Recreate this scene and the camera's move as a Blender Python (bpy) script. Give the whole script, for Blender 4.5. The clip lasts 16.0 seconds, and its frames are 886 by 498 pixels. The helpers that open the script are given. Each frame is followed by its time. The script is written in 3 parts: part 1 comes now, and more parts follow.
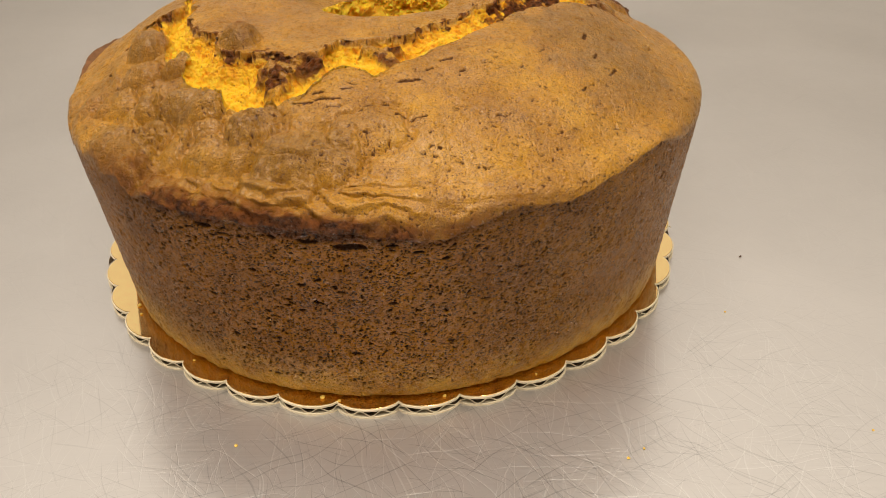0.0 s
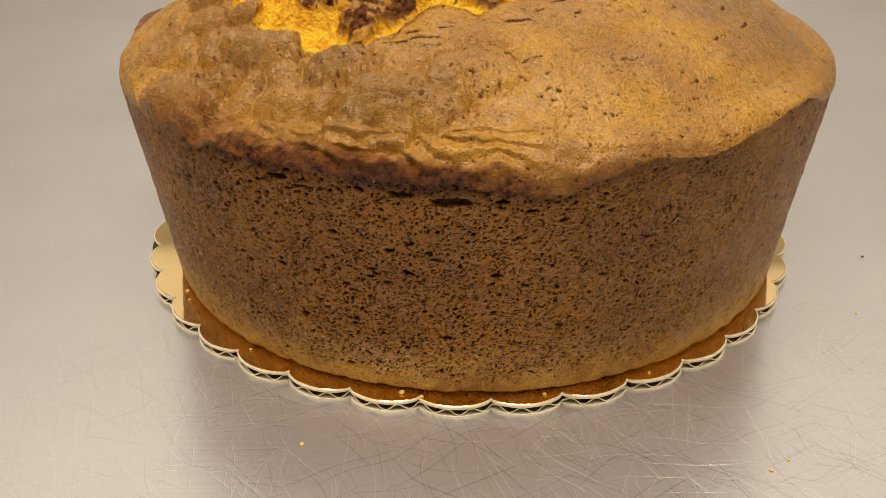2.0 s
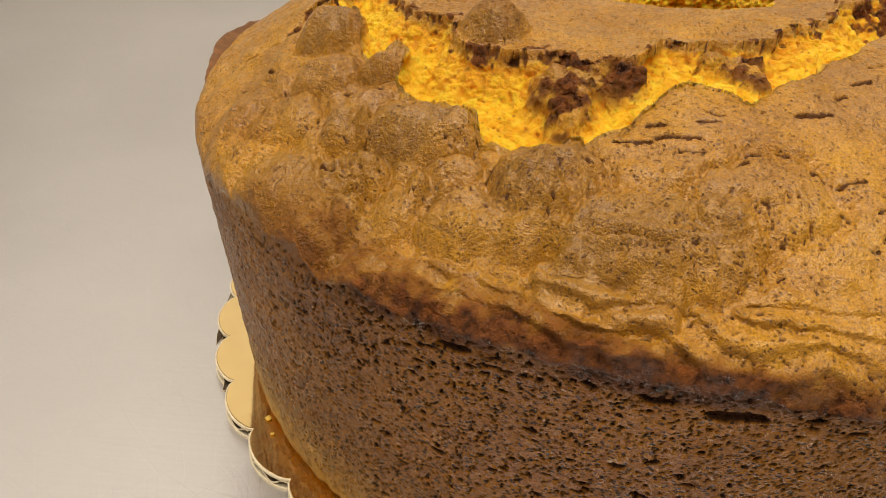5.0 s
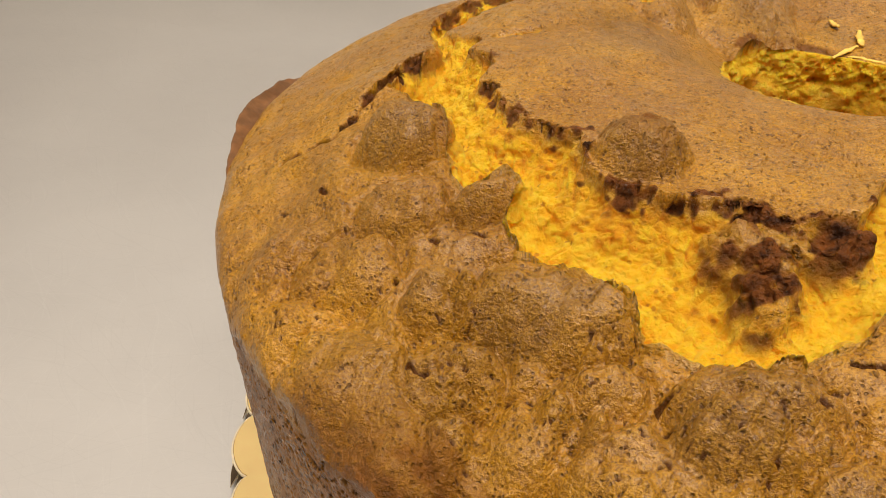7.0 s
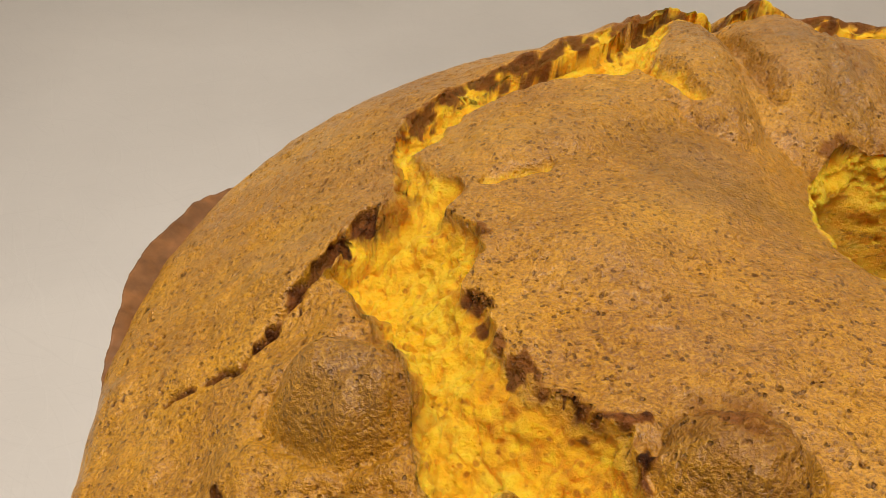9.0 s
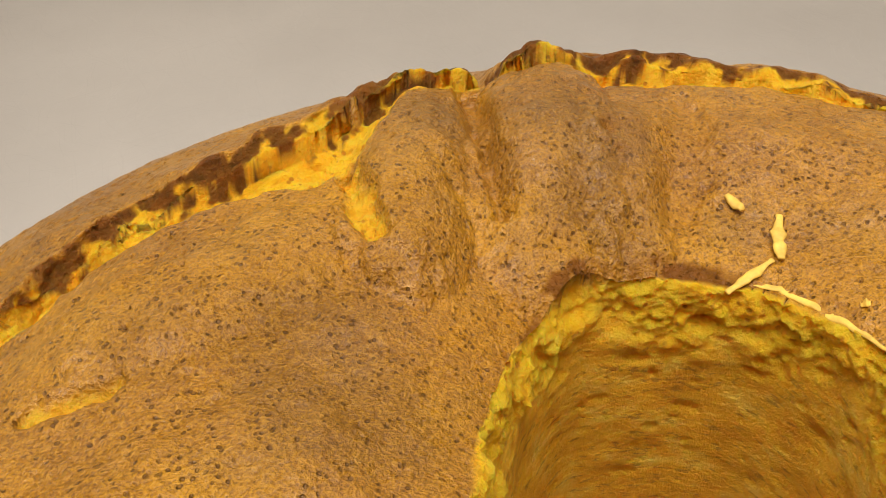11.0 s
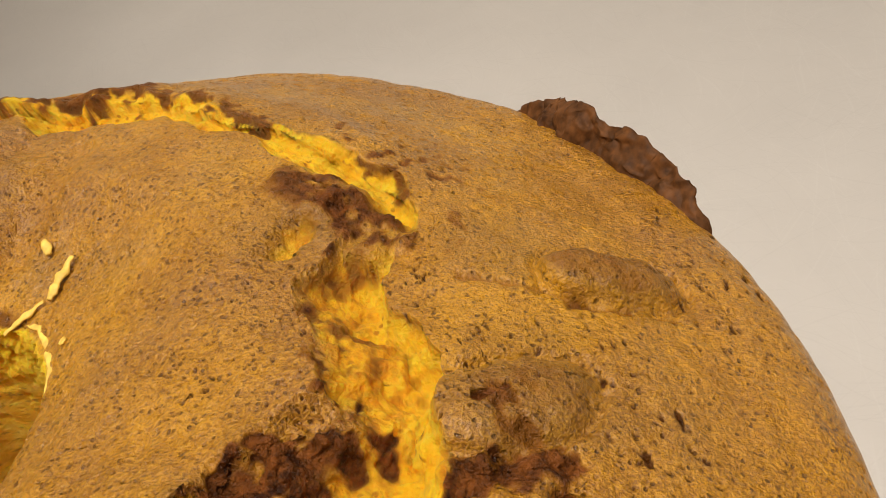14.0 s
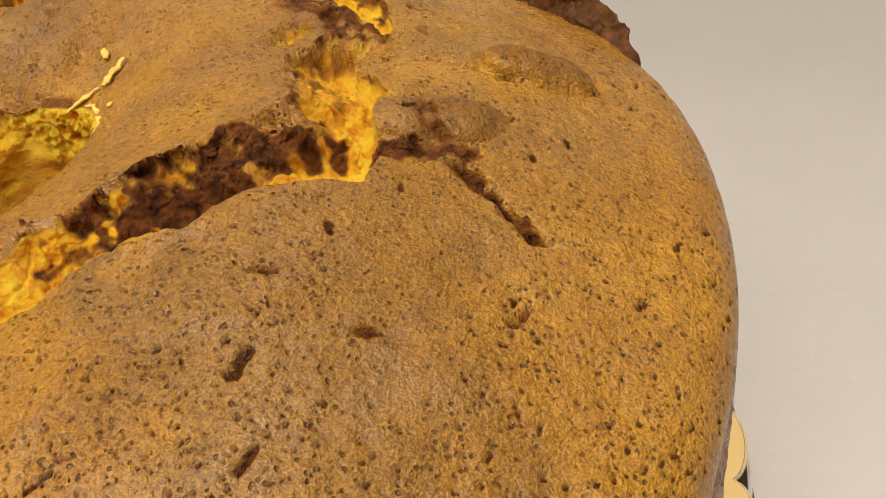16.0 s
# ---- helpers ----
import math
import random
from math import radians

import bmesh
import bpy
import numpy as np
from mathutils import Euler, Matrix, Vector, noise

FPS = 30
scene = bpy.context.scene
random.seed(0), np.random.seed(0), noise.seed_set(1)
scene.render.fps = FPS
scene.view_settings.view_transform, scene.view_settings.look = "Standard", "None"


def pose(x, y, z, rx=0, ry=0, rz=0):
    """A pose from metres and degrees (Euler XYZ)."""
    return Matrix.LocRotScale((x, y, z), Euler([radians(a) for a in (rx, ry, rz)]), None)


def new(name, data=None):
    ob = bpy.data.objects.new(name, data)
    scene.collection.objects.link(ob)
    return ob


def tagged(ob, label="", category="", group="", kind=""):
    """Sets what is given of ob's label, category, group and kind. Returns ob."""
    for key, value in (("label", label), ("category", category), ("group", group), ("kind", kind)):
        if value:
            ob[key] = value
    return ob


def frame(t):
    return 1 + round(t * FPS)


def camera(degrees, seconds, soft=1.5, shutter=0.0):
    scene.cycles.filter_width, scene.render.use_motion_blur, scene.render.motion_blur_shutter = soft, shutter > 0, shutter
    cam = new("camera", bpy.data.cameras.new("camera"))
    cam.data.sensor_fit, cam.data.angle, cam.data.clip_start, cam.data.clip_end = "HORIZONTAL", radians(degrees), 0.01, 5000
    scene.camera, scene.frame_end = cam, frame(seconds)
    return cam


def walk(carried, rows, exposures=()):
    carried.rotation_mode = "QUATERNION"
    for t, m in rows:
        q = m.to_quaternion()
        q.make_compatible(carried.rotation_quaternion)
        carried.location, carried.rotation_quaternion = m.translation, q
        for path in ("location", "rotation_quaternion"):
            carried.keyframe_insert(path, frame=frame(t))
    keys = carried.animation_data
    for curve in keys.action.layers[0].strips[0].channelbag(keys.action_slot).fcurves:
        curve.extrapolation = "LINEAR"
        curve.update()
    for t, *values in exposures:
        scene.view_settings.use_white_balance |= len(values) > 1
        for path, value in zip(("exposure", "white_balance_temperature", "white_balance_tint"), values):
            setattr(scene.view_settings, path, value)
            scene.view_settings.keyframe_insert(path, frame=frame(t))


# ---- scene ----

# camera and its path: seconds, metres, degrees
cam = camera(53.82, 16.0, soft=0.5)
PATH = [
    (0, 0.0476, -0.3561, 0.2159, 57.48, 1.13, 3.13),
    (0.5, 0.0452, -0.3595, 0.1996, 59.23, 0.53, 3.42),
    (1, 0.0422, -0.3571, 0.1857, 60.59, 0.70, 3.77),
    (1.5, 0.0331, -0.3480, 0.1759, 60.79, 0.61, 4.30),
    (2, 0.0193, -0.3349, 0.1723, 60.96, 0.54, 4.72),
    (2.5, 0.0081, -0.3210, 0.1725, 60.82, 0.43, 4.97),
    (3, 0.0011, -0.3097, 0.1690, 60.81, 0.15, 5.60),
    (3.5, -0.0100, -0.2945, 0.1674, 60.54, -0.40, 6.35),
    (3.7, -0.0136, -0.2901, 0.1673, 60.47, -0.35, 6.73),
    (5.8, -0.0480, -0.2193, 0.1714, 58.00, -2.83, 6.31),
    (6, -0.0511, -0.2140, 0.1711, 57.94, -2.99, 6.42),
    (6.5, -0.0559, -0.2015, 0.1719, 57.79, -3.11, 6.56),
    (7, -0.0638, -0.1850, 0.1721, 57.55, -3.40, 6.61),
    (7.5, -0.0719, -0.1650, 0.1681, 56.64, -3.27, 6.31),
    (8, -0.0745, -0.1481, 0.1713, 56.52, -3.26, 5.60),
    (8.2, -0.0753, -0.1417, 0.1706, 56.45, -3.27, 5.48),
    (10.3, -0.0369, -0.0736, 0.1857, 51.14, 1.14, 5.38),
    (10.5, -0.0315, -0.0694, 0.1856, 50.73, 1.53, 5.23),
    (11, -0.0172, -0.0612, 0.1836, 50.00, 2.65, 4.48),
    (11.5, -0.0006, -0.0557, 0.1912, 49.20, 4.66, 3.93),
    (12, 0.0192, -0.0534, 0.1922, 49.04, 6.14, 3.77),
    (12.5, 0.0443, -0.0521, 0.1903, 48.44, 8.40, 4.36),
    (13, 0.0670, -0.0436, 0.1926, 47.46, 11.57, 6.29),
    (13.5, 0.0928, -0.0384, 0.1869, 45.67, 13.46, 7.15),
    (14, 0.1123, -0.0466, 0.1852, 45.48, 15.56, 8.42),
    (14.5, 0.1255, -0.0580, 0.1811, 46.48, 16.79, 10.69),
    (15, 0.1349, -0.0680, 0.1776, 47.08, 17.00, 11.99),
    (15.5, 0.1369, -0.0836, 0.1744, 48.65, 16.46, 13.68),
    (16, 0.1357, -0.0936, 0.1707, 49.48, 15.92, 13.96),
]
walk(cam, [(t, pose(x, y, z, a, b, c)) for t, x, y, z, a, b, c in PATH], [(0, 0.0), (16, 0.0)])


# ---------------------------------------------------------------- light
world = bpy.data.worlds.new("room_air")
world.use_nodes = True
world.node_tree.nodes["Background"].inputs[0].default_value = (1.0, 0.9, 0.78, 1)
world.node_tree.nodes["Background"].inputs[1].default_value = 0.05
scene.world = world


def unseen_ceiling_lamp(x, y, z, sx, sy, watts, colour):
    data = bpy.data.lights.new("unseen_ceiling_light", "AREA")
    data.shape, data.size, data.size_y, data.energy, data.color = "RECTANGLE", sx, sy, watts, colour
    ob = new("unseen_ceiling_light", data)
    ob.matrix_world = pose(x, y, z, 0, 0, 0)
    return ob


WARM = (1.0, 0.92, 0.81)
# overhead key strip, out of view
unseen_ceiling_lamp(-0.05, -0.30, 1.62, 1.20, 0.14, 23.5, WARM)
# added fill strip that brightens the cake's front side and the hole
unseen_ceiling_lamp(-0.05, -0.95, 1.62, 1.20, 0.16, 7, WARM)
# added broad panel, unseen, standing in for the room's even light
unseen_ceiling_lamp(0.0, 0.95, 1.70, 4.4, 4.0, 37, WARM)

# ---------------------------------------------------------------- materials


class Mat:
    """A node material with short calls for its nodes."""

    def __init__(self, name):
        self.m = bpy.data.materials.new(name)
        self.m.use_nodes = True
        self.t = self.m.node_tree
        self.b = self.t.nodes["Principled BSDF"]
        self.co = self.add("ShaderNodeTexCoord").outputs["Object"]

    def add(self, kind, **kw):
        n = self.t.nodes.new(kind)
        for k, v in kw.items():
            n.inputs[k].default_value = v
        return n

    def link(self, a, b):
        self.t.links.new(a, b)

    def mapped(self, scale, turn=(0, 0, 0), vec=None):
        n = self.add("ShaderNodeMapping")
        n.vector_type = "TEXTURE"
        n.inputs["Scale"].default_value = [1 / c for c in scale]
        n.inputs["Rotation"].default_value = turn
        self.link(vec or self.co, n.inputs["Vector"])
        return n.outputs[0]

    def noise(self, scale, detail=4, rough=0.55, vec=None, distort=0.0):
        n = self.add("ShaderNodeTexNoise", Scale=scale, Detail=detail, Roughness=rough, Distortion=distort)
        self.link(vec or self.co, n.inputs["Vector"])
        return n.outputs["Fac"]

    def cells(self, scale, vec=None):
        n = self.add("ShaderNodeTexVoronoi", Scale=scale)
        self.link(vec or self.co, n.inputs["Vector"])
        return n.outputs["Distance"]

    def warped(self, much, scale):
        """Object coordinates pushed about by noise."""
        n = self.add("ShaderNodeTexNoise", Scale=scale, Detail=2.0)
        self.link(self.co, n.inputs["Vector"])
        v = self.add("ShaderNodeVectorMath")
        v.operation = "MULTIPLY_ADD"
        self.link(n.outputs["Color"], v.inputs[0])
        v.inputs[1].default_value = (much, much, much)
        self.link(self.co, v.inputs[2])
        return v.outputs[0]

    def attr(self, name):
        n = self.add("ShaderNodeAttribute")
        n.attribute_name = name
        return n.outputs["Fac"]

    def ramp(self, fac, *stops):
        n = self.add("ShaderNodeValToRGB")
        e = n.color_ramp.elements
        while len(e) < len(stops):
            e.new(0.5)
        for el, (p, c) in zip(e, stops):
            el.position, el.color = p, ((c, c, c, 1) if isinstance(c, (int, float)) else (*c, 1))
        self.link(fac, n.inputs[0])
        return n.outputs[0]

    def mix(self, fac, a, b, mode="MIX"):
        n = self.add("ShaderNodeMix")
        n.data_type, n.blend_type = "RGBA", mode
        for s, v in ((0, fac), (6, a), (7, b)):
            if isinstance(v, bpy.types.NodeSocket):
                self.link(v, n.inputs[s])
            else:
                n.inputs[s].default_value = v if isinstance(v, (int, float)) else (*v, 1)
        return n.outputs[2]

    def maths(self, op, a, b=0.0):
        n = self.add("ShaderNodeMath")
        n.operation = op
        for s, v in ((0, a), (1, b)):
            if isinstance(v, bpy.types.NodeSocket):
                self.link(v, n.inputs[s])
            else:
                n.inputs[s].default_value = v
        return n.outputs[0]

    def bump(self, height, strength, distance, normal=None):
        n = self.add("ShaderNodeBump", Strength=strength, Distance=distance)
        self.link(height, n.inputs["Height"])
        if normal:
            self.link(normal, n.inputs["Normal"])
        return n.outputs[0]

    def put(self, **kw):
        for k, v in kw.items():
            s = self.b.inputs[k.replace("_", " ")]
            if isinstance(v, bpy.types.NodeSocket):
                self.link(v, s)
            else:
                s.default_value = (*v, 1) if s.type == "RGBA" else v
        return self.m


def cake_material():
    k = Mat("baked_sponge")
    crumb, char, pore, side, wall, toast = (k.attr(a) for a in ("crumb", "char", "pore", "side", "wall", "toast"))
    patch = k.noise(42, 5, 0.6)
    fine = k.noise(1400, 4, 0.7)
    mid = k.noise(230, 5, 0.62)
    dots = k.cells(950, k.warped(0.0006, 900))
    specks = k.maths("MULTIPLY", k.ramp(dots, (0.17, 1.0), (0.29, 0.0)), k.ramp(k.noise(300, 3, 0.6), (0.45, 0.0), (0.53, 1.0)))
    tiny = k.noise(2900, 2, 0.6)
    top = k.ramp(patch, (0.34, (0.35, 0.138, 0.004)), (0.5, (0.48, 0.206, 0.005)), (0.66, (0.61, 0.284, 0.007)))
    top = k.mix(k.ramp(mid, (0.44, 0.0), (0.70, 0.5)), top, (0.26, 0.104, 0.009))
    # light grains in the crust colours stand in for sparkle, dark ones for pits
    top = k.mix(k.ramp(fine, (0.50, 0.0), (0.62, 0.40)), top, (0.66, 0.33, 0.022))
    top = k.mix(k.ramp(fine, (0.36, 0.45), (0.46, 0.0)), top, (0.13, 0.042, 0.004))
    pan = k.ramp(k.noise(26, 5, 0.6), (0.36, (0.22, 0.070, 0.002)), (0.6, (0.41, 0.152, 0.004)))
    pan = k.mix(k.ramp(fine, (0.48, 0.0), (0.60, 0.55)), pan, (0.34, 0.130, 0.012))
    pan = k.mix(k.ramp(fine, (0.38, 0.6), (0.46, 0.0)), pan, (0.055, 0.015, 0.002))
    brown = k.ramp(mid, (0.35, (0.19, 0.077, 0.004)), (0.65, (0.30, 0.134, 0.007)))
    brown = k.mix(k.ramp(fine, (0.50, 0.0), (0.64, 0.4)), brown, (0.44, 0.215, 0.022))
    crust = k.mix(side, k.mix(k.maths("MULTIPLY", toast, 0.85), top, brown), pan)
    # tiny pale grains are glints put into the colour, dark ones pit shade
    crust = k.mix(k.ramp(tiny, (0.52, 0.0), (0.62, 0.30)), crust, k.mix(side, (0.72, 0.38, 0.032), (0.42, 0.175, 0.018)))
    crust = k.mix(k.ramp(tiny, (0.37, 0.45), (0.47, 0.0)), crust, (0.09, 0.028, 0.003))
    # dark specks: the shade of tiny pits, put into the colour
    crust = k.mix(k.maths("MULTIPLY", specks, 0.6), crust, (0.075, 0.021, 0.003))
    # leathery net of small flat pores on the pan side, their shade in the colour
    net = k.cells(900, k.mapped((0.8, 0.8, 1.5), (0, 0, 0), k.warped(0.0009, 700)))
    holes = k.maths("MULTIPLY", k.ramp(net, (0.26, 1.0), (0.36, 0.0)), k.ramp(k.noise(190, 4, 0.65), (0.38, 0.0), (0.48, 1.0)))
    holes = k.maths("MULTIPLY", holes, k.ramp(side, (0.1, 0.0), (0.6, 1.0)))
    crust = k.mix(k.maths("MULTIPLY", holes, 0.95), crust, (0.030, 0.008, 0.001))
    yellow = k.ramp(k.noise(260, 7, 0.78), (0.28, (0.88, 0.36, 0.006)), (0.42, (0.98, 0.51, 0.010)), (0.66, (0.99, 0.64, 0.040)))
    orange = k.ramp(k.noise(330, 5, 0.65), (0.32, (0.50, 0.170, 0.006)), (0.48, (0.80, 0.345, 0.008)), (0.64, (0.95, 0.52, 0.016)))
    yellow = k.mix(k.ramp(toast, (0.1, 0.0), (0.9, 0.85)), yellow, orange)
    hole = k.ramp(k.noise(150, 5, 0.6, k.mapped((1, 1, 2.0))), (0.3, (0.70, 0.32, 0.010)), (0.52, (0.87, 0.47, 0.022)), (0.7, (0.95, 0.64, 0.09)))
    # sponge holes drawn as dark orange spots, their shade put into the colour
    sponge = k.maths("MULTIPLY", k.ramp(k.cells(560), (0.16, 1.0), (0.30, 0.0)), k.ramp(k.noise(210, 3, 0.6), (0.44, 0.0), (0.56, 0.8)))
    yellow = k.mix(sponge, yellow, (0.48, 0.17, 0.006))
    # level dark dashes: shade of torn pits, coloured into the wall
    dashes = k.ramp(k.noise(330, 4, 0.65, k.mapped((1, 1, 2.6), (0, 0, 0), k.warped(0.002, 200))), (0.56, 0.0), (0.66, 0.75))
    hole = k.mix(dashes, hole, (0.36, 0.16, 0.008))
    col = k.mix(crumb, crust, k.mix(wall, yellow, hole))
    burnt = k.ramp(k.noise(420, 5, 0.65), (0.36, (0.030, 0.008, 0.002)), (0.62, (0.19, 0.058, 0.010)))
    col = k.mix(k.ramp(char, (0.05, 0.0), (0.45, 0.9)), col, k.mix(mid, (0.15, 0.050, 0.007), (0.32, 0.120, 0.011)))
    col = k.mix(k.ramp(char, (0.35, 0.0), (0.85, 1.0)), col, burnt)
    # pits, pores and slits darkened: the shade inside them goes into the base colour
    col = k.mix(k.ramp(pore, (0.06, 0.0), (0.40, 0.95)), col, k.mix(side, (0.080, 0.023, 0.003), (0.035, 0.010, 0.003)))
    spread = k.cells(1150)
    h = k.maths("ADD", k.maths("MULTIPLY", fine, 0.9), k.maths("ADD", k.maths("MULTIPLY", spread, 0.5), k.maths("MULTIPLY", tiny, 0.7)))
    h = k.maths("ADD", h, k.maths("MULTIPLY", mid, 1.4))
    h = k.maths("SUBTRACT", h, k.maths("MULTIPLY", k.maths("MAXIMUM", specks, holes), 0.9))
    h = k.maths("ADD", h, k.maths("MULTIPLY", crumb, k.maths("MULTIPLY", k.noise(800, 6, 0.75), 2.2)))
    n = k.bump(h, 1.0, 0.00055)
    rough = k.ramp(k.noise(420, 3, 0.6), (0.3, 0.20), (0.7, 0.40))
    rough = k.mix(crumb, rough, (0.6, 0.6, 0.6))
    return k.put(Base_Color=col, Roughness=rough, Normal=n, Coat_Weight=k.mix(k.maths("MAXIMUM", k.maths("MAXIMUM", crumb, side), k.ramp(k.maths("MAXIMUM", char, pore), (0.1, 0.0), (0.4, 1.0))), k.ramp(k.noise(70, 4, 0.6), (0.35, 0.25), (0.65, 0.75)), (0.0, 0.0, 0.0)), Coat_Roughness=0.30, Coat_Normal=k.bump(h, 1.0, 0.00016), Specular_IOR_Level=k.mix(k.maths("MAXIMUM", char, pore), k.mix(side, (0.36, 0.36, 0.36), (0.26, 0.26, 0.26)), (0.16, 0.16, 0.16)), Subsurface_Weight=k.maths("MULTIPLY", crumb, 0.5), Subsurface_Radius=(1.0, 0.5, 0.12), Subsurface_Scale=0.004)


def steel_material():
    k = Mat("scratched_stainless_steel")
    grain = k.noise(1.0, 5, 0.6, k.mapped((12, 700, 1), (0, 0, radians(3))))
    far = k.add("ShaderNodeVectorMath")
    far.operation = "DISTANCE"
    k.link(k.co, far.inputs[0])
    far.inputs[1].default_value = (0.04, -0.46, 0.9)
    worn = k.ramp(k.maths("ADD", far.outputs["Value"], k.maths("MULTIPLY", k.noise(14, 4, 0.6), 0.12)), (0.12, 1.0), (0.27, 0.10))
    drift = k.add("ShaderNodeTexNoise", Scale=16.0, Detail=2.0)
    k.link(k.co, drift.inputs["Vector"])
    path = k.add("ShaderNodeVectorMath")
    path.operation = "MULTIPLY_ADD"
    k.link(drift.outputs["Color"], path.inputs[0])
    path.inputs[1].default_value = (0.022, 0.022, 0.0)
    k.link(k.co, path.inputs[2])
    marks, dark = 0.0, 0.0
    for i, turn in enumerate((-64, 38, 84, 112, 9, -28, 61, -47, 97, 23, 135, -10)):
        f = k.noise(1.0, 1, 0.5, k.mapped((15 + 3 * (i % 4), 1000 + 130 * (i % 5), 1), (0, 0, radians(turn)), path.outputs[0]))
        f = k.ramp(f, (0.67, 0.0), (0.71, 1.0))
        if i % 2:
            dark = k.maths("ADD", dark, f)
        else:
            marks = k.maths("ADD", marks, f)
    marks = k.maths("MULTIPLY", marks, worn)
    cloud = k.noise(5, 6, 0.62)
    col = k.ramp(cloud, (0.3, (0.62, 0.588, 0.562)), (0.7, (0.71, 0.675, 0.645)))
    col = k.mix(k.maths("MULTIPLY", marks, 0.5), col, (0.85, 0.83, 0.80))
    col = k.mix(k.maths("MULTIPLY", k.maths("MULTIPLY", dark, worn), 0.28), col, (0.14, 0.13, 0.12))
    rough = k.maths("ADD", k.maths("MULTIPLY", k.noise(11, 5, 0.6), 0.12), 0.25)
    h = k.maths("ADD", k.maths("MULTIPLY", grain, 0.35), k.maths("MULTIPLY", marks, -0.22))
    along = k.add("ShaderNodeCombineXYZ", X=-0.05, Y=1.0)
    return k.put(Base_Color=col, Metallic=0.85, Roughness=rough, Anisotropic=0.5, Tangent=along.outputs[0], Normal=k.bump(h, 0.4, 0.0003))


def plain_material(name, colour, rough, grain=60.0, metallic=0.0, vary=0.12, shine=0.5, relief=0.15):
    k = Mat(name)
    f = k.noise(grain, 5, 0.6)
    col = k.ramp(f, (0.3, tuple(c * (1 - vary) for c in colour)), (0.7, tuple(min(1.0, c * (1 + vary)) for c in colour)))
    return k.put(Base_Color=col, Roughness=rough, Metallic=metallic, Specular_IOR_Level=shine, Normal=k.bump(f, relief, 0.02 / grain))


CAKE = cake_material()
STEEL = steel_material()
GOLD = plain_material("gold_foil", (0.86, 0.62, 0.27), 0.07, 90, 1.0, 0.05, 0.5, 0.03)
KRAFT = plain_material("cream_card", (0.84, 0.72, 0.50), 0.75, 400)
# card made darker to carry the shade inside the flutes
FLUTE_SHADE = plain_material("brown_card", (0.10, 0.065, 0.035), 0.9, 400)
CRUMB = plain_material("sponge_crumb", (0.85, 0.52, 0.09), 0.6, 500, 0.0, 0.3)
BROWNED = plain_material("browned_crust", (0.165, 0.070, 0.022), 0.5, 300, 0.0, 0.35, 0.25)
BURNT = plain_material("burnt_crust", (0.095, 0.036, 0.010), 0.6, 420, 0.0, 0.6, 0.15)
WHITE = plain_material("pale_wall_paint", (0.84, 0.80, 0.74), 0.7, 3)
TILE = plain_material("grey_floor_tile", (0.32, 0.30, 0.28), 0.5, 4)

# ---------------------------------------------------------------- helpers for meshes


def part(name, bm, material, parent, label=""):
    me = bpy.data.meshes.new(name)
    bm.to_mesh(me)
    bm.free()
    me.materials.append(material)
    ob = new(name, me)
    ob.parent = parent
    return tagged(ob, label)


def box(bm, x0, y0, z0, x1, y1, z1, bevel=0.0):
    m = Matrix.LocRotScale(((x0 + x1) / 2, (y0 + y1) / 2, (z0 + z1) / 2), None, (x1 - x0, y1 - y0, z1 - z0))
    vs = bmesh.ops.create_cube(bm, size=1, matrix=m)["verts"]
    if bevel:
        es = list({e for v in vs for e in v.link_edges})
        bmesh.ops.bevel(bm, geom=es, offset=bevel, segments=3, affect="EDGES")


def grid_noise(x, y, z, seed=0):
    """Smooth lattice noise in -1..1 on arrays."""
    cells, parts = [], []
    for p, k in ((x, 374761393), (y, 668265263), (z, 2147483647)):
        i = np.floor(p)
        f = (p - i).astype(np.float32)
        f = f * f * (3 - 2 * f)
        i = i.astype(np.int64).astype(np.uint32)
        k = np.uint32(k)
        cells.append((i * k, i * k + k))
        parts.append((1 - f, f))
    start = np.uint32(seed * 974634777 & 0xFFFFFFFF)
    out = 0
    for a in (0, 1):
        for b in (0, 1):
            base, part_ab = cells[0][a] + cells[1][b] + start, parts[0][a] * parts[1][b]
            for c in (0, 1):
                h = base + cells[2][c]
                h = (h ^ (h >> np.uint32(13))) * np.uint32(1274126177)
                h = (h ^ (h >> np.uint32(15))) * np.uint32(2246822519)
                h ^= h >> np.uint32(16)
                out = out + (h.astype(np.float32) / np.float32(2147483647.5) - np.float32(1)) * part_ab * parts[2][c]
    return out.astype(np.float64)


def fractal(x, y, z, size, octaves=3, seed=0, gain=0.5):
    out, amp = 0, 1.0
    for o in range(octaves):
        k = 2.0**o / size
        out, amp = out + amp * grid_noise(x * k + 7.3 * o, y * k, z * k, seed + o), amp * gain
    return out


def pits(u, v, cell, chance, small, large, seed=0):
    """Scattered round pits on a plane: 0 outside, up to 1 in the middle of a pit."""
    iu, iv = np.floor(u / cell).astype(np.int64), np.floor(v / cell).astype(np.int64)
    out = np.zeros_like(u)
    for a in (-1, 0, 1):
        for b in (-1, 0, 1):
            h = ((iu + a) * 374761393 + (iv + b) * 668265263 + seed * 974634777) & 0xFFFFFFFF
            r = []
            for k in range(4):
                h = ((h ^ (h >> 13)) * 1274126177 + 12345 + k) & 0xFFFFFFFF
                h = ((h ^ (h >> 15)) * 2246822519) & 0xFFFFFFFF
                r.append((h ^ (h >> 16)) / 4294967295.0)
            d = np.hypot(u - (iu + a + 0.15 + 0.7 * r[0]) * cell, v - (iv + b + 0.15 + 0.7 * r[1]) * cell)
            rad = small + (large - small) * r[2] ** 3
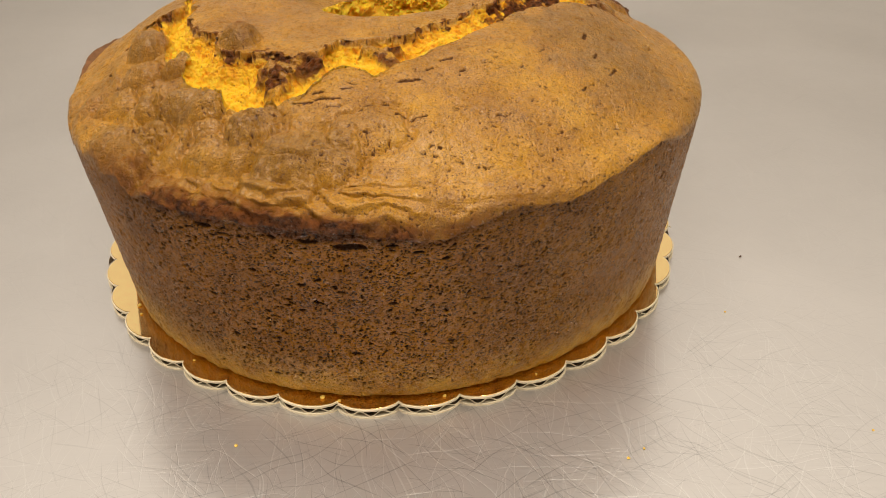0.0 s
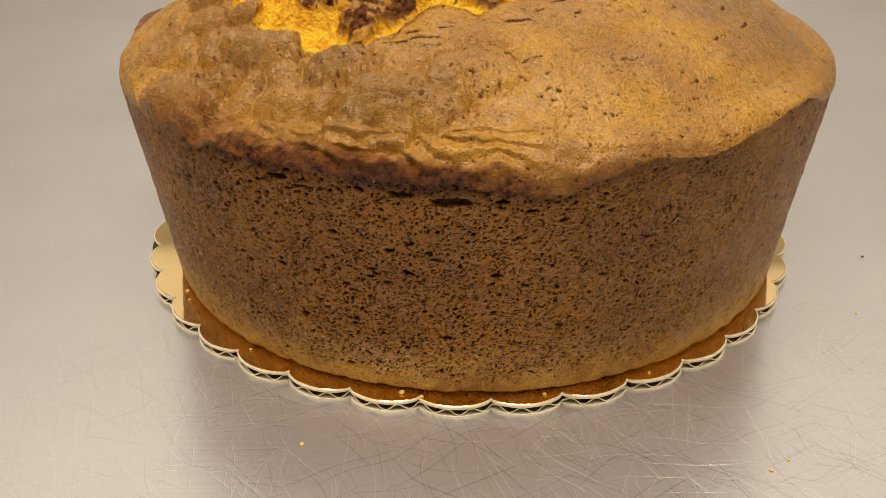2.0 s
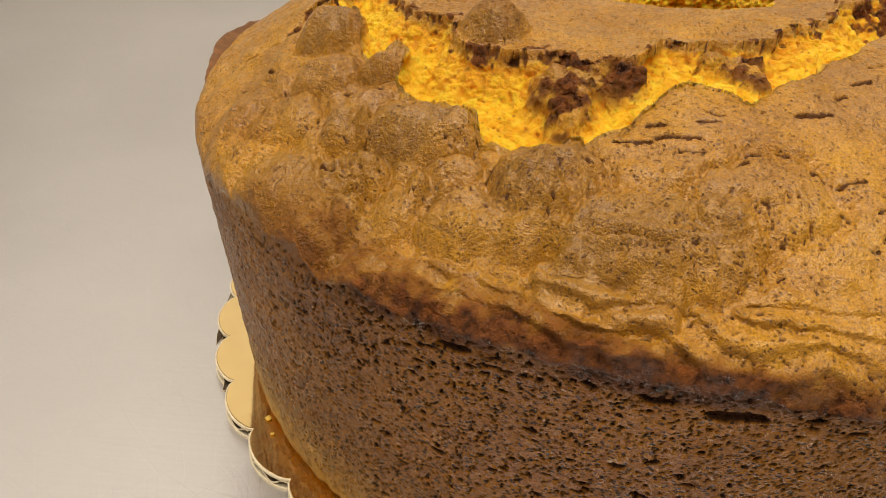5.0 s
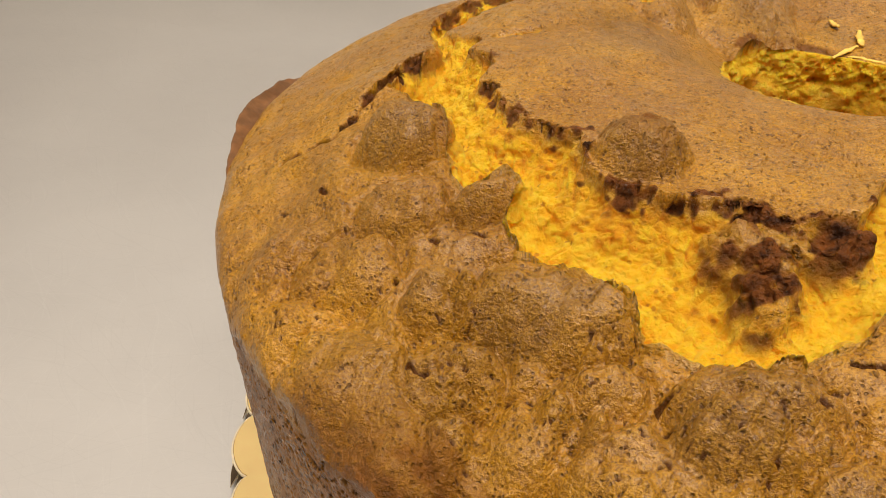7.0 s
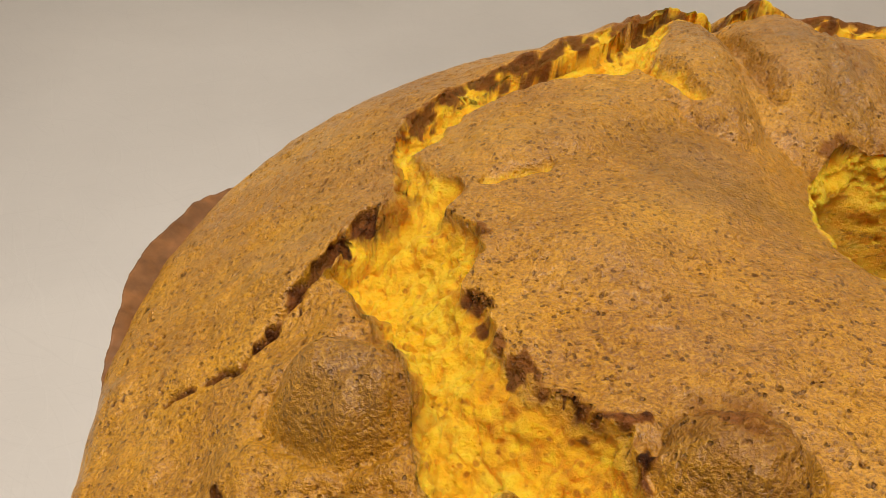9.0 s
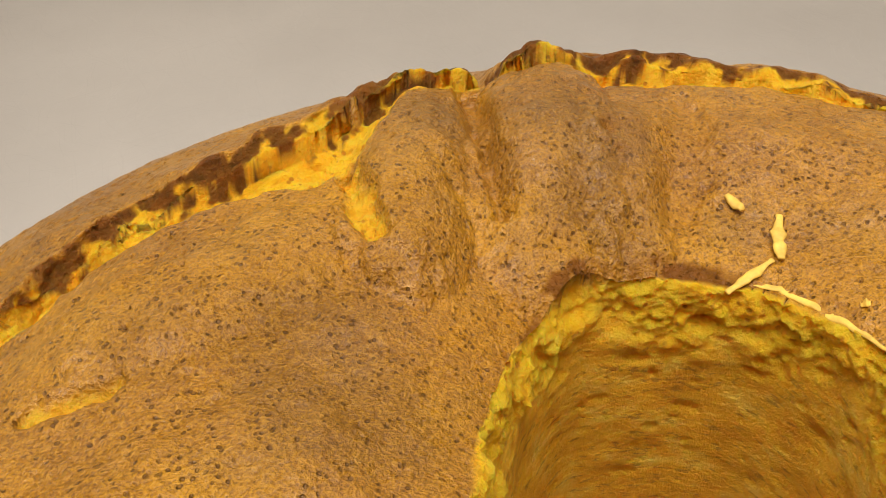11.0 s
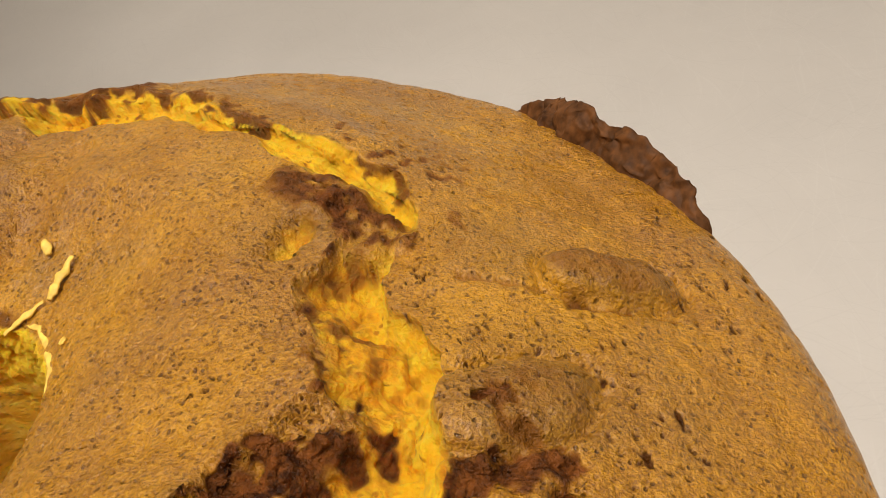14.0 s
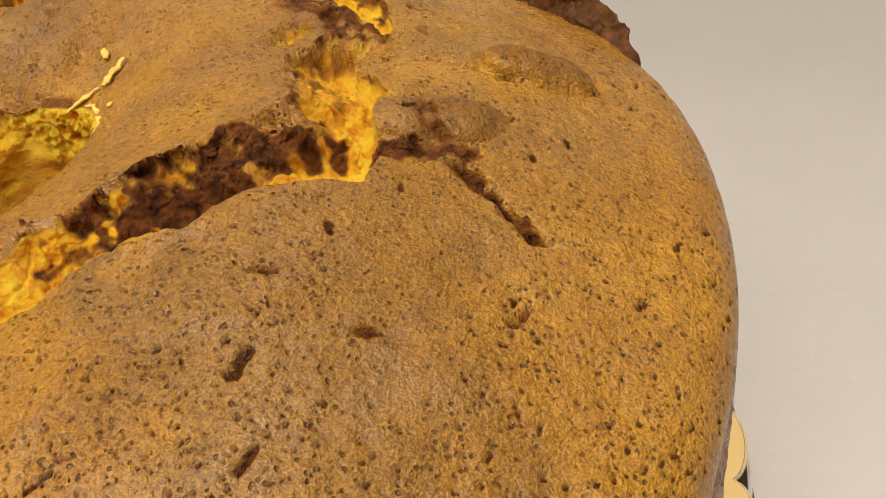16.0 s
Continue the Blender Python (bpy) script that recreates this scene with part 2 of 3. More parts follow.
            out = np.maximum(out, np.where(r[3] < chance, np.clip(2.6 * (1 - d / rad), 0, 1), 0))
    return out


def cobbles(u, v, cell, seed=0):
    """Rounded lumps side by side: 0 in the creases, 1 on their tops."""
    iu, iv = np.floor(u / cell).astype(np.int64), np.floor(v / cell).astype(np.int64)
    f1, f2 = np.full(u.shape, 9.0), np.full(u.shape, 9.0)
    for a in (-1, 0, 1):
        for b in (-1, 0, 1):
            h = ((iu + a) * 374761393 + (iv + b) * 668265263 + seed * 974634777) & 0xFFFFFFFF
            r = []
            for k in range(2):
                h = ((h ^ (h >> 13)) * 1274126177 + 12345 + k) & 0xFFFFFFFF
                h = ((h ^ (h >> 15)) * 2246822519) & 0xFFFFFFFF
                r.append((h ^ (h >> 16)) / 4294967295.0)
            d = np.hypot(u / cell - (iu + a + r[0]), v / cell - (iv + b + r[1]))
            f2 = np.minimum(f2, np.maximum(f1, d))
            f1 = np.minimum(f1, d)
    t = np.clip((f2 - f1) / 0.75, 0, 1)
    return np.sqrt(t * (2 - t))


def step(a, b, x):
    t = np.clip((x - a) / (b - a), 0, 1)
    return t * t * (3 - 2 * t)


def near_angle(az, centre, width):
    return np.exp(-((((az - centre + 180) % 360) - 180) / width) ** 2)


def round_table_of(pairs, az):
    """Values given at some azimuths (degrees), carried smoothly round the circle."""
    a = np.array(pairs, float)
    a = a[np.argsort(a[:, 0])]
    return np.stack([np.interp(az, np.r_[a[-1, 0] - 360, a[:, 0], a[0, 0] + 360], np.r_[a[-1, c], a[:, c], a[0, c]]) for c in range(1, a.shape[1])])


# ---------------------------------------------------------------- room and table
def slab(name, x0, y0, z0, x1, y1, z1, material, label, category):
    bm = bmesh.new()
    box(bm, x0, y0, z0, x1, y1, z1)
    return tagged(part(name, bm, material, None), label, category, kind="structure")


slab("floor", -3, -3, -1.0, 3, 3, -0.9, TILE, "plain grey tiled floor of the kitchen", "floor")
slab("ceiling", -3, -3, 1.75, 3, 3, 1.85, WHITE, "plain pale kitchen ceiling", "ceiling")
slab("wall_north", -3, 3, -0.9, 3, 3.1, 1.75, WHITE, "plain pale painted kitchen wall", "wall")
slab("wall_south", -3, -3.1, -0.9, 3, -3, 1.75, WHITE, "plain pale painted kitchen wall", "wall")
slab("wall_east", 3, -3, -0.9, 3.1, 3, 1.75, WHITE, "plain pale painted kitchen wall", "wall")
slab("wall_west", -3.1, -3, -0.9, -3, 3, 1.75, WHITE, "plain pale painted kitchen wall", "wall")


def work_table():
    table = tagged(new("work_table"), "scratched stainless steel work table, clean and bare", "table")
    table.location = (0, 0.25, -0.9)
    bm = bmesh.new()
    box(bm, -1.1, -0.75, 0.86, 1.1, 0.95, 0.9, 0.004)
    part("tabletop", bm, STEEL, table)
    for x in (-1.0, 1.0):
        for y in (-0.65, 0.85):
            bm = bmesh.new()
            box(bm, x - 0.02, y - 0.02, 0.0, x + 0.02, y + 0.02, 0.86, 0.003)
            part("leg", bm, STEEL, table)
    return table


work_table()

# ---------------------------------------------------------------- cake board
SCALLOPS, FIRST_NOTCH = 36, radians(-123.18)


def board_radius(a):
    return 0.1264 + 0.0040 * np.abs(np.sin((a - FIRST_NOTCH) * SCALLOPS / 2)) ** 0.62


def cake_board():
    board = tagged(new("cake_board"), "round gold foil cake board with scalloped corrugated edge", "cake board")
    n = SCALLOPS * 22
    angles = [2 * math.pi * i / n for i in range(n)]

    def liner(name, z0, z1, shrink, material, label):
        bm = bmesh.new()
        rims = []
        for z, off in ((z0, 0.0), (z1 - 0.00012, 0.0), (z1, -0.00015)):
            rims.append([bm.verts.new(((board_radius(a) - shrink + off) * math.cos(a), (board_radius(a) - shrink + off) * math.sin(a), z)) for a in angles])
        bm.faces.new(rims[-1])
        bm.faces.new(rims[0][::-1])
        for lo, hi in zip(rims, rims[1:]):
            for i in range(n):
                j = (i + 1) % n
                bm.faces.new((lo[i], lo[j], hi[j], hi[i]))
        return part(name, bm, material, board, label)

    liner("bottom_liner", 0.0, 0.0008, 0.0, KRAFT, "cream card bottom sheet")
    liner("top_liner", 0.0032, 0.0040, 0.0, KRAFT, "cream card top sheet")
    liner("gold_face", 0.00395, 0.0042, 0.0005, GOLD, "shiny gold foil face")
    # corrugated middle layer: waves run along x, ridges along y
    bm = bmesh.new()
    wave, steps = 0.0075, 14
    cols, edge_line = [], {0: [], 2: []}
    count = int(0.262 / wave * steps)
    for i in range(count + 1):
        x = -0.131 + 0.262 * i / count
        z = 0.0020 + 0.00105 * math.sin(2 * math.pi * x / wave)
        y = 0.05
        for _ in range(25):
            r = float(board_radius(math.atan2(y, x))) - 0.0004
            y = math.sqrt(max(r * r - x * x, 1e-8))
        y2 = 0.05
        for _ in range(25):
            r = float(board_radius(math.atan2(-y2, x))) - 0.0004
            y2 = math.sqrt(max(r * r - x * x, 1e-8))
        edge_line[0].append((x, -y2, z))
        edge_line[2].append((x, y, z))
        cols.append([bm.verts.new((x, -y2, z - 0.00013)), bm.verts.new((x, -y2, z + 0.00013)), bm.verts.new((x, y, z + 0.00013)), bm.verts.new((x, y, z - 0.00013))])
    for p, q in zip(cols, cols[1:]):
        for k in range(4):
            m = (k + 1) % 4
            bm.faces.new((p[k], q[k], q[m], p[m]))
    part("fluting", bm, FLUTE_SHADE, board, "wavy brown card core")
    # pale cut edge of the wave
    for end, sign in ((0, -1), (2, 1)):
        bm = bmesh.new()
        strip = []
        for x, y, z in edge_line[end]:
            strip.append([bm.verts.new((x, y + sign * dy, z + dz)) for dy, dz in ((0.0, -0.00022), (0.0002, -0.00022), (0.0002, 0.00022), (0.0, 0.00022))])
        for p, q in zip(strip, strip[1:]):
            for k in range(4):
                bm.faces.new((p[k], q[k], q[(k + 1) % 4], p[(k + 1) % 4]))
        part("flute_edge", bm, KRAFT, board, "pale wavy cut edge")
    # added dark ring behind the flutes: the shade of deep voids, as colour
    bm = bmesh.new()
    ring = [[bm.verts.new(((board_radius(a) - 0.004) * math.cos(a), (board_radius(a) - 0.004) * math.sin(a), z)) for a in angles] for z in (0.0008, 0.0032)]
    for i in range(n):
        j = (i + 1) % n
        bm.faces.new((ring[0][i], ring[0][j], ring[1][j], ring[1][i]))
    part("core", bm, FLUTE_SHADE, board, "shaded brown card core")
    return board


cake_board()

# ---------------------------------------------------------------- ring cake
BASE_Z = 0.0043
CENTRE = (0.0023, -0.0064)
# the split round the top, as azimuth, inner and outer radius in mm
SPLIT_RIGHT = [(9, 69, 81), (15, 69, 81), (23, 66.5, 76.5), (30, 67, 78), (36, 76, 87), (42, 78, 87), (48, 76.5, 86), (54, 74.5, 83), (60, 76, 81)]
SPLIT_BACK = [(67, 76, 80), (76, 77, 84), (86, 75, 88), (95, 73, 86), (101, 80, 86), (107, 83, 86), (114, 79, 83), (120, 76, 84), (126, 70, 82), (132, 65, 80), (138, 66, 82)]
SPLIT_LEFT = [(145, 70, 88), (156, 81, 92), (163, 82.5, 93), (169, 84.5, 91), (174, 81, 86.5), (180, 74.5, 85.5), (185, 76, 90.5), (190, 72.5, 94), (197, 75, 87), (204, 75.5, 88), (212, 77.5, 89.5), (216, 75, 87.5), (220, 72, 84.5), (224, 76.5, 90), (226.5, 76, 93)]
SPLIT_FRONT = [(230, 75, 89), (234, 72.5, 88), (237.5, 71.5, 88.5), (241.5, 71, 93.3), (248.5, 70.5, 92.8), (254, 67.5, 91.5), (257.5, 64, 87.5), (260, 58, 79), (265, 55.5, 72), (270, 53, 71), (274, 51.5, 75.5), (281, 50.5, 71), (287, 48, 66), (293, 46, 62)]
SPLIT_LAST = [(303, 44.5, 58), (313, 44, 55.5), (324, 42.5, 55.5), (331, 41.5, 55), (338, 42.5, 58), (342, 45, 63), (346, 47.5, 69), (351, 50, 71), (354, 53, 78), (356.5, 54.5, 83), (1, 58, 83), (5, 63, 82)]
SPLIT = SPLIT_RIGHT + SPLIT_BACK + SPLIT_LEFT + SPLIT_FRONT + SPLIT_LAST
# azimuth: depth of the split in mm, burnt inner lip, burnt outer lip
DEPTH = [(0, 8, 0.9, 0.0), (8, 10, 0.7, 0.1), (18, 8, 0.4, 0.1), (30, 6, 0.9, 0.1), (40, 6, 0.6, 0.7), (50, 5, 0.3, 0.8), (70, 6, 0.0, 0.9), (86, 7, 0, 1), (101, 5, 0, 1), (113, 2, 0, 0.9), (122, 4, 0, 0.8), (150, 7, 0, 1), (168, 6, 0, 0.7), (178, 6, 0.1, 0.3)]
DEPTH += [(188, 9, 0.5, 0.7), (204, 6, 0.6, 0.3), (222, 8, 0.9, 0.1), (241, 10, 1, 0.0), (254, 8, 1, 0.0), (270, 5, 1, 0.1), (293, 5, 0.9, 0.2), (308, 5, 0.9, 0.1), (330, 6, 0.9, 0), (350, 8, 1, 0)]
# humps: azimuth and radius of both ends, half width in mm, height in mm, burnt
HUMPS_LEFT = [(227, 68.5, 229, 68, 7, 6.5, 0.5), (249.5, 100.5, 252, 99, 8.5, 5.0, 0.3), (228.5, 98, 236.5, 93.5, 7.2, 4.6, 0.2), (202.5, 95, 204.5, 91.5, 7, 5.6, 0.25), (217.6, 90, 219, 86.5, 3.8, 4.4, 0.3), (223.5, 105, 224.5, 103, 4.6, 3.2, 0.15), (229.5, 111.5, 231, 109.5, 5.8, 3.2, 0.2)]
HUMPS_FRONT = [(239.5, 105, 240.5, 101.5, 5.6, 3.0, 0.15), (258, 109, 268, 110, 9, 3.0, 0.3), (235, 116, 237.5, 112, 7, 2.8, 0.1), (224, 121, 231, 120.5, 9.5, 3.2, 0.3), (243.5, 110.5, 250.5, 108.5, 7.5, 3.2, 0.2), (271, 101, 276, 99, 9, 1.6, 0.1), (24.3, 101, 22.6, 109, 5.4, 3.6, 0.55), (9, 85, 11, 92, 6.5, 1.8, 0.45), (212, 101, 214, 98, 6, 2.4, 0.0), (214, 113, 217, 109, 6, 1.8, 0.05), (256, 117, 263, 119, 6, 1.8, 0.3)]
HUMPS_BACK = [(138, 46, 119, 78, 9, 3.8, 0.2), (114, 38, 102, 80, 10, 3.6, 0.2), (97, 38, 95, 62, 6, 1.8, 0.4), (152, 58, 166, 66, 12, 2, 0.1), (185, 45, 196, 60, 12, 1.5, 0.1), (348, 60, 356, 48, 10, 1.5, 0.0)]
GROOVES = [(141, 49, 134, 63, 2.4, -3.0, -0.9), (119, 46, 111.5, 78, 2.6, -2.4, 0.15), (86, 44, 85, 66, 5, -1.6, 0.1), (3, 93, 357, 104, 1.7, -3.0, 0.95), (2.8, 84, 4.8, 93, 3.2, -1.8, 1.0), (9.6, 86, 10.4, 88.5, 0.8, -1.0, 0.9), (175, 63, 179, 71, 1.8, -1.6, -0.7)]
GROOVES += [(285.2, 128.0, 287.2, 124.0, 0.8, -1.4, 0.8), (20.5, 98.5, 18.5, 115, 1.0, -1.4, 0.5), (26, 86, 21, 100, 0.9, -1.0, 0.3), (182, 89, 190, 95.5, 1.5, -2.2, 0.7), (190, 95.5, 195, 104, 1.6, -2.4, 0.9), (195.3, 105, 195, 114, 0.9, -1.5, 0.8), (39.5, 71, 37.5, 66, 3.0, -2.6, -0.8), (278, 107.8, 277.5, 109.0, 1.3, -2.5, 0.9), (277, 105.0, 277, 106, 0.7, -1.6, 0.9), (343, 79, 344, 81.5, 0.45, -1.4, 1.0), (343, 92.3, 344.2, 96, 0.6, -1.8, 1.0), (349, 106, 350.5, 106.8, 0.4, -1.2, 1.0)]
# dark lumps hanging into the split: ends, half width, height against the crust round them, burnt
LUMPS = [(243, 74.5, 256, 70, 3.6, -1.2, 1.0), (248, 76, 250, 81, 4.6, -1.4, 0.95), (34, 78, 45, 75.5, 5.4, 0.4, 0.8), (270, 56.5, 282, 54.5, 2.4, -0.8, 0.9), (276.5, 57, 278, 64, 3.0, -2.0, 0.75), (0, 61, 8, 69, 4.0, -2.5, 0.9)]
# browned patches; those at 341 and 328 degrees also carry shade as colour
TOASTED = [(166, 42, 14, 0.8, 0), (176, 33, 8, 0.5, 0), (120, 70, 7, 0.7, 0.1), (99, 53, 6, 0.9, 0.2), (104, 59, 7, 0.9, 0.12), (118, 66, 7, 0.5, 0.05), (105, 42, 8, 0.6, 0.1), (75, 43, 5, 0.6, 0.1), (341, 86, 28, 0.95, 0), (328, 103, 18, 0.5, 0), (8, 89, 6, 0.9, 0.5), (38, 75, 8, 0.8, 0.2), (226, 66, 8, 0.6, 0.25), (57, 46, 6, 0.4, 0), (104, 98, 5, 0.5, 0.3), (86, 92, 7, 0.5, 0.3)]
# short torn slits in the crust: azimuth, radius, half length in degrees, width in mm
SLITS = [(282.4, 80.7, 2.4, 0.8), (282.6, 97, 1.8, 0.7), (279.5, 95.2, 0.9, 0.6), (273, 90, 0.8, 0.7), (270, 93.3, 1.7, 0.7), (266, 91, 1.4, 0.7), (262.8, 88, 0.9, 0.9), (301.3, 66, 2.0, 0.8), (293.6, 72, 1.8, 0.7), (305.2, 76.7, 2.2, 0.5), (336.2, 85.5, 1.2, 0.9), (331.5, 93, 1.0, 0.7)]
SLITS += [(329.6, 101.3, 1.6, 0.6), (310.7, 84, 0.5, 0.8), (276.4, 89.8, 0.7, 0.8), (320.4, 80.4, 1.0, 0.6), (319, 101, 0.6, 0.7), (288, 76, 0.8, 0.8), (296, 79, 0.6, 0.6), (255, 94, 1.2, 0.6), (268, 83, 1.6, 0.6)]
SLITS += [(210.7, 98, 0.48, 0.59), (218.6, 98.5, 0.56, 0.68), (221, 93, 0.88, 0.85), (220, 106.2, 0.32, 0.59), (228.4, 114.5, 0.8, 0.77), (236, 107, 0.36, 0.59), (244.6, 100.7, 0.4, 0.68), (255, 98, 0.48, 0.51), (259, 89.7, 2, 0.8), (261.3, 84.4, 0.9, 0.9), (265.3, 87.7, 1.6, 0.8), (205.5, 109, 0.56, 0.68)]
SLITS += [(204, 115.5, 0.48, 0.59), (212, 114, 0.4, 0.51), (357.3, 88.5, 0.4, 0.8), (6.1, 102.5, 0.4, 0.7), (9.8, 106.8, 0.5, 0.6), (350, 84, 0.3, 0.8)]
# broad swells of the top: azimuth, radius, half width and height in mm
SWELLS = [(236, 104, 30, -5.5), (118, 34, 13, -5), (28, 72, 12, -3), (205, 95, 12, 1.5)]
TOASTED += [(350, 58, 13, 0.9, 0), (12, 93, 13, 0.5, 0.05), (30, 92, 9, 0.6, 0), (23.5, 105, 7, 0.9, 0.12), (228, 68.3, 7.5, 0.9, 0.22), (250.5, 100, 8, 0.45, 0), (232, 96, 10, 0.6, 0), (203.5, 93, 7, 0.6, 0.05), (227, 112, 22, 0.3, 0), (262, 110, 14, 0.4, 0), (40, 66, 10, 0.4, 0)]
PROFILE_R = np.array([0, 20, 26, 30, 35, 45, 59, 75, 86, 95, 104, 110.5, 119, 124, 127, 135]) / 1000
PROFILE_Z = np.array([104, 104, 106, 107.5, 109.5, 111.5, 112.5, 110.5, 106.8, 103, 99.2, 95.2, 90, 86, 81.5, 70]) / 1000
FINE_R = np.linspace(0, 0.135, 700)
FINE_Z = np.convolve(np.pad(np.interp(FINE_R, PROFILE_R, PROFILE_Z), 15, mode="edge"), np.ones(31) / 31, "valid")


def dome(az, r):
    z = np.interp(r, FINE_R, FINE_Z)
    z = z + 0.002 * near_angle(az, 205, 45) * np.clip((0.085 - r) / 0.01, 0, 1)
    z = z - 0.0035 * near_angle(az, 32, 22) * np.clip((r - 0.05) / 0.03, 0, 1) * np.clip((0.124 - r) / 0.01, 0.3, 1)
    z = z + 0.0032 * near_angle(az, 352, 20) * np.exp(-(((r - 0.075) / 0.018) ** 2))
    z = z + (0.0028 * near_angle(az, 152, 25) - 0.0040 * near_angle(az, 58, 24)) * np.clip((r - 0.09) / 0.015, 0, 1)
    # the rim of the hole stands high in front
    z = z + 0.007 * near_angle(az, 285, 85) * np.clip((0.047 - r) / 0.02, 0, 1)
    x, y = r * np.cos(np.radians(az)), r * np.sin(np.radians(az))
    for a, rad, half, high in SWELLS:
        z = z + high / 1000 * np.exp(-((x - rad / 1000 * math.cos(radians(a))) ** 2 + (y - rad / 1000 * math.sin(radians(a))) ** 2) / (half / 1000) ** 2)
    return z - 0.004 * near_angle(az, 72, 30) * np.clip((0.06 - r) / 0.015, 0, 1)


def side_radius(z):
    return np.interp(z, [0.004, 0.0055, 0.009, 0.019, 0.051, 0.073, 0.078, 0.088], [0.1160, 0.1178, 0.1188, 0.1200, 0.1239, 0.1268, 0.1272, 0.1276])


FOLD = [(0, 79), (60, 77), (120, 77), (180, 79), (228, 80.5), (246, 80), (257, 80), (270, 79), (280, 77), (285, 76), (287.5, 79), (294, 82.5), (301, 82), (308, 84), (316, 86), (322.5, 86), (329, 81.5), (341, 80)]
HOLE = [(0, 25.5), (30, 28.5), (45, 30.5), (70, 34), (95, 33), (110, 33.5), (122, 31.5), (135, 28.5), (150, 25.5), (165, 24.5), (185, 25), (205, 26), (230, 26), (270, 25), (310, 24.5), (340, 24.5)]


def capsule(x, y, item):
    a0, r0, a1, r1, w = item[:5]
    p = np.array((r0 * math.cos(radians(a0)), r0 * math.sin(radians(a0)))) / 1000
    q = np.array((r1 * math.cos(radians(a1)), r1 * math.sin(radians(a1)))) / 1000
    d = q - p
    t = np.clip(((x - p[0]) * d[0] + (y - p[1]) * d[1]) / (d @ d), 0, 1)
    return np.hypot(x - p[0] - t * d[0], y - p[1] - t * d[1]) / (w / 1000)


DETAIL = 1.0


def cake_surface():
    """The skin of the cake as rows by columns: points and the marks for its material."""
    az = np.r_[np.arange(185, 375, 0.16 / DETAIL), np.arange(375, 545, 0.36 / DETAIL)] % 360
    cols = len(az)
    fold = round_table_of(FOLD, az)[0] / 1000 + 0.0008 * fractal(az / 6, az * 0, az * 0, 1.0, 3, 5)
    fold_r = side_radius(fold) + 0.0010 * near_angle(az, 345, 22)
    n_side, n_lip, n_top, n_hole = int(205 * DETAIL), int(46 * DETAIL), int(385 * DETAIL), int(165 * DETAIL)
    a_side = np.linspace(0, 1, n_side)[:, None]
    z1 = BASE_Z + (fold - BASE_Z) * a_side
    r1 = side_radius(z1) + 0.0010 * near_angle(az, 345, 22)
    # shoulder
    R_TOP = 0.1185
    t = (np.arange(1, n_lip + 1) / n_lip)[:, None]
    top_z = dome(az, np.full(cols, R_TOP))
    bulge = 0.0006 + 0.0010 * near_angle(az, 262, 30)
    c_r = fold_r + bulge * 1.6
    c_z = fold + 0.62 * (top_z - fold)
    lip = 0.0003 + 0.0019 * near_angle(az, 275, 45) * (0.7 + 0.5 * fractal(az / 9, az * 0, az * 0, 1.0, 2, 6)) + 0.0014 * near_angle(az, 304, 11)
    r2 = (1 - t) ** 2 * (fold_r + lip) + 2 * t * (1 - t) * c_r + t * t * R_TOP
    z2 = (1 - t) ** 2 * fold + 2 * t * (1 - t) * c_z + t * t * top_z
    hole_r = round_table_of(HOLE, az)[0] / 1000 + 0.0007 * fractal(np.cos(np.radians(az)) * 3, np.sin(np.radians(az)) * 3, az * 0, 1.0, 3, 8)
    grid = np.linspace(0, 1, 700)[:, None]
    rr = R_TOP + (hole_r - R_TOP) * grid
    near_in, near_out = round_table_of(SPLIT, az) / 1000
    share = np.cumsum(1 + 2.4 * step(-0.005, -0.001, rr - near_in) * step(-0.006, -0.002, near_out - rr), axis=0)
    share = (share - share[0]) / (share[-1] - share[0])
    want = np.arange(1, n_top + 1) / n_top
    t = np.stack([np.interp(want, share[:, c], grid[:, 0]) for c in range(cols)], -1)
    r3 = R_TOP + (hole_r - R_TOP) * t
    z3 = dome(az[None, :], r3)
    t = (np.arange(1, n_hole + 1) / n_hole)[:, None] ** 1.35
    lip_z = z3[-1]
    r4 = hole_r - 0.0015 * np.sqrt(np.clip(t * 8, 0, 1)) - 0.003 * t + 0.0 * az
    z4 = lip_z + (BASE_Z - lip_z) * t
    r, z = np.vstack([r1, r2, r3, r4]), np.vstack([z1, z2, z3, z4])
    kind = np.repeat([0, 1, 2, 3], [n_side, n_lip, n_top, n_hole])[:, None] + 0 * az[None, :].astype(int)
    azg = np.broadcast_to(az, r.shape)
    ca, sa = np.cos(np.radians(azg)), np.sin(np.radians(azg))
    x, y = r * ca, r * sa
    zero = np.zeros_like(r)
    crumb, char, pore, side, wall, toast = (zero.copy() for _ in range(6))
    up, out = zero.copy(), zero.copy()
    is_side, is_hole, is_top = kind == 0, kind == 3, (kind == 1) | (kind == 2)

    # --- top: humps, split, grooves
    warp = fractal(x, y, z, 0.006, 3, 11)
    warp2 = fractal(x, y, z, 0.0018, 2, 19)
    soft = 1.0 * is_top
    for item in HUMPS_LEFT + HUMPS_FRONT + HUMPS_BACK:
        d = capsule(x, y, item) + 0.15 * warp + 0.08 * warp2
        h = np.clip(1 - d * d, 0, 1)
        up += soft * (1.05 * item[5] / 1000 * h - 0.0012 * step(75, 85, item[1] + item[3] - 80) * np.exp(-(((d - 1.03) / 0.15) ** 2)))
        toast += (0.12 + item[6]) * step(0.0, 0.9, h + 0.22 * warp) * step(0, 0.2, h) * soft
        char += max(0.0, item[6] - 0.3) * step(0.4, 0.9, h + 0.35 * warp) * step(0, 0.3, h) * soft
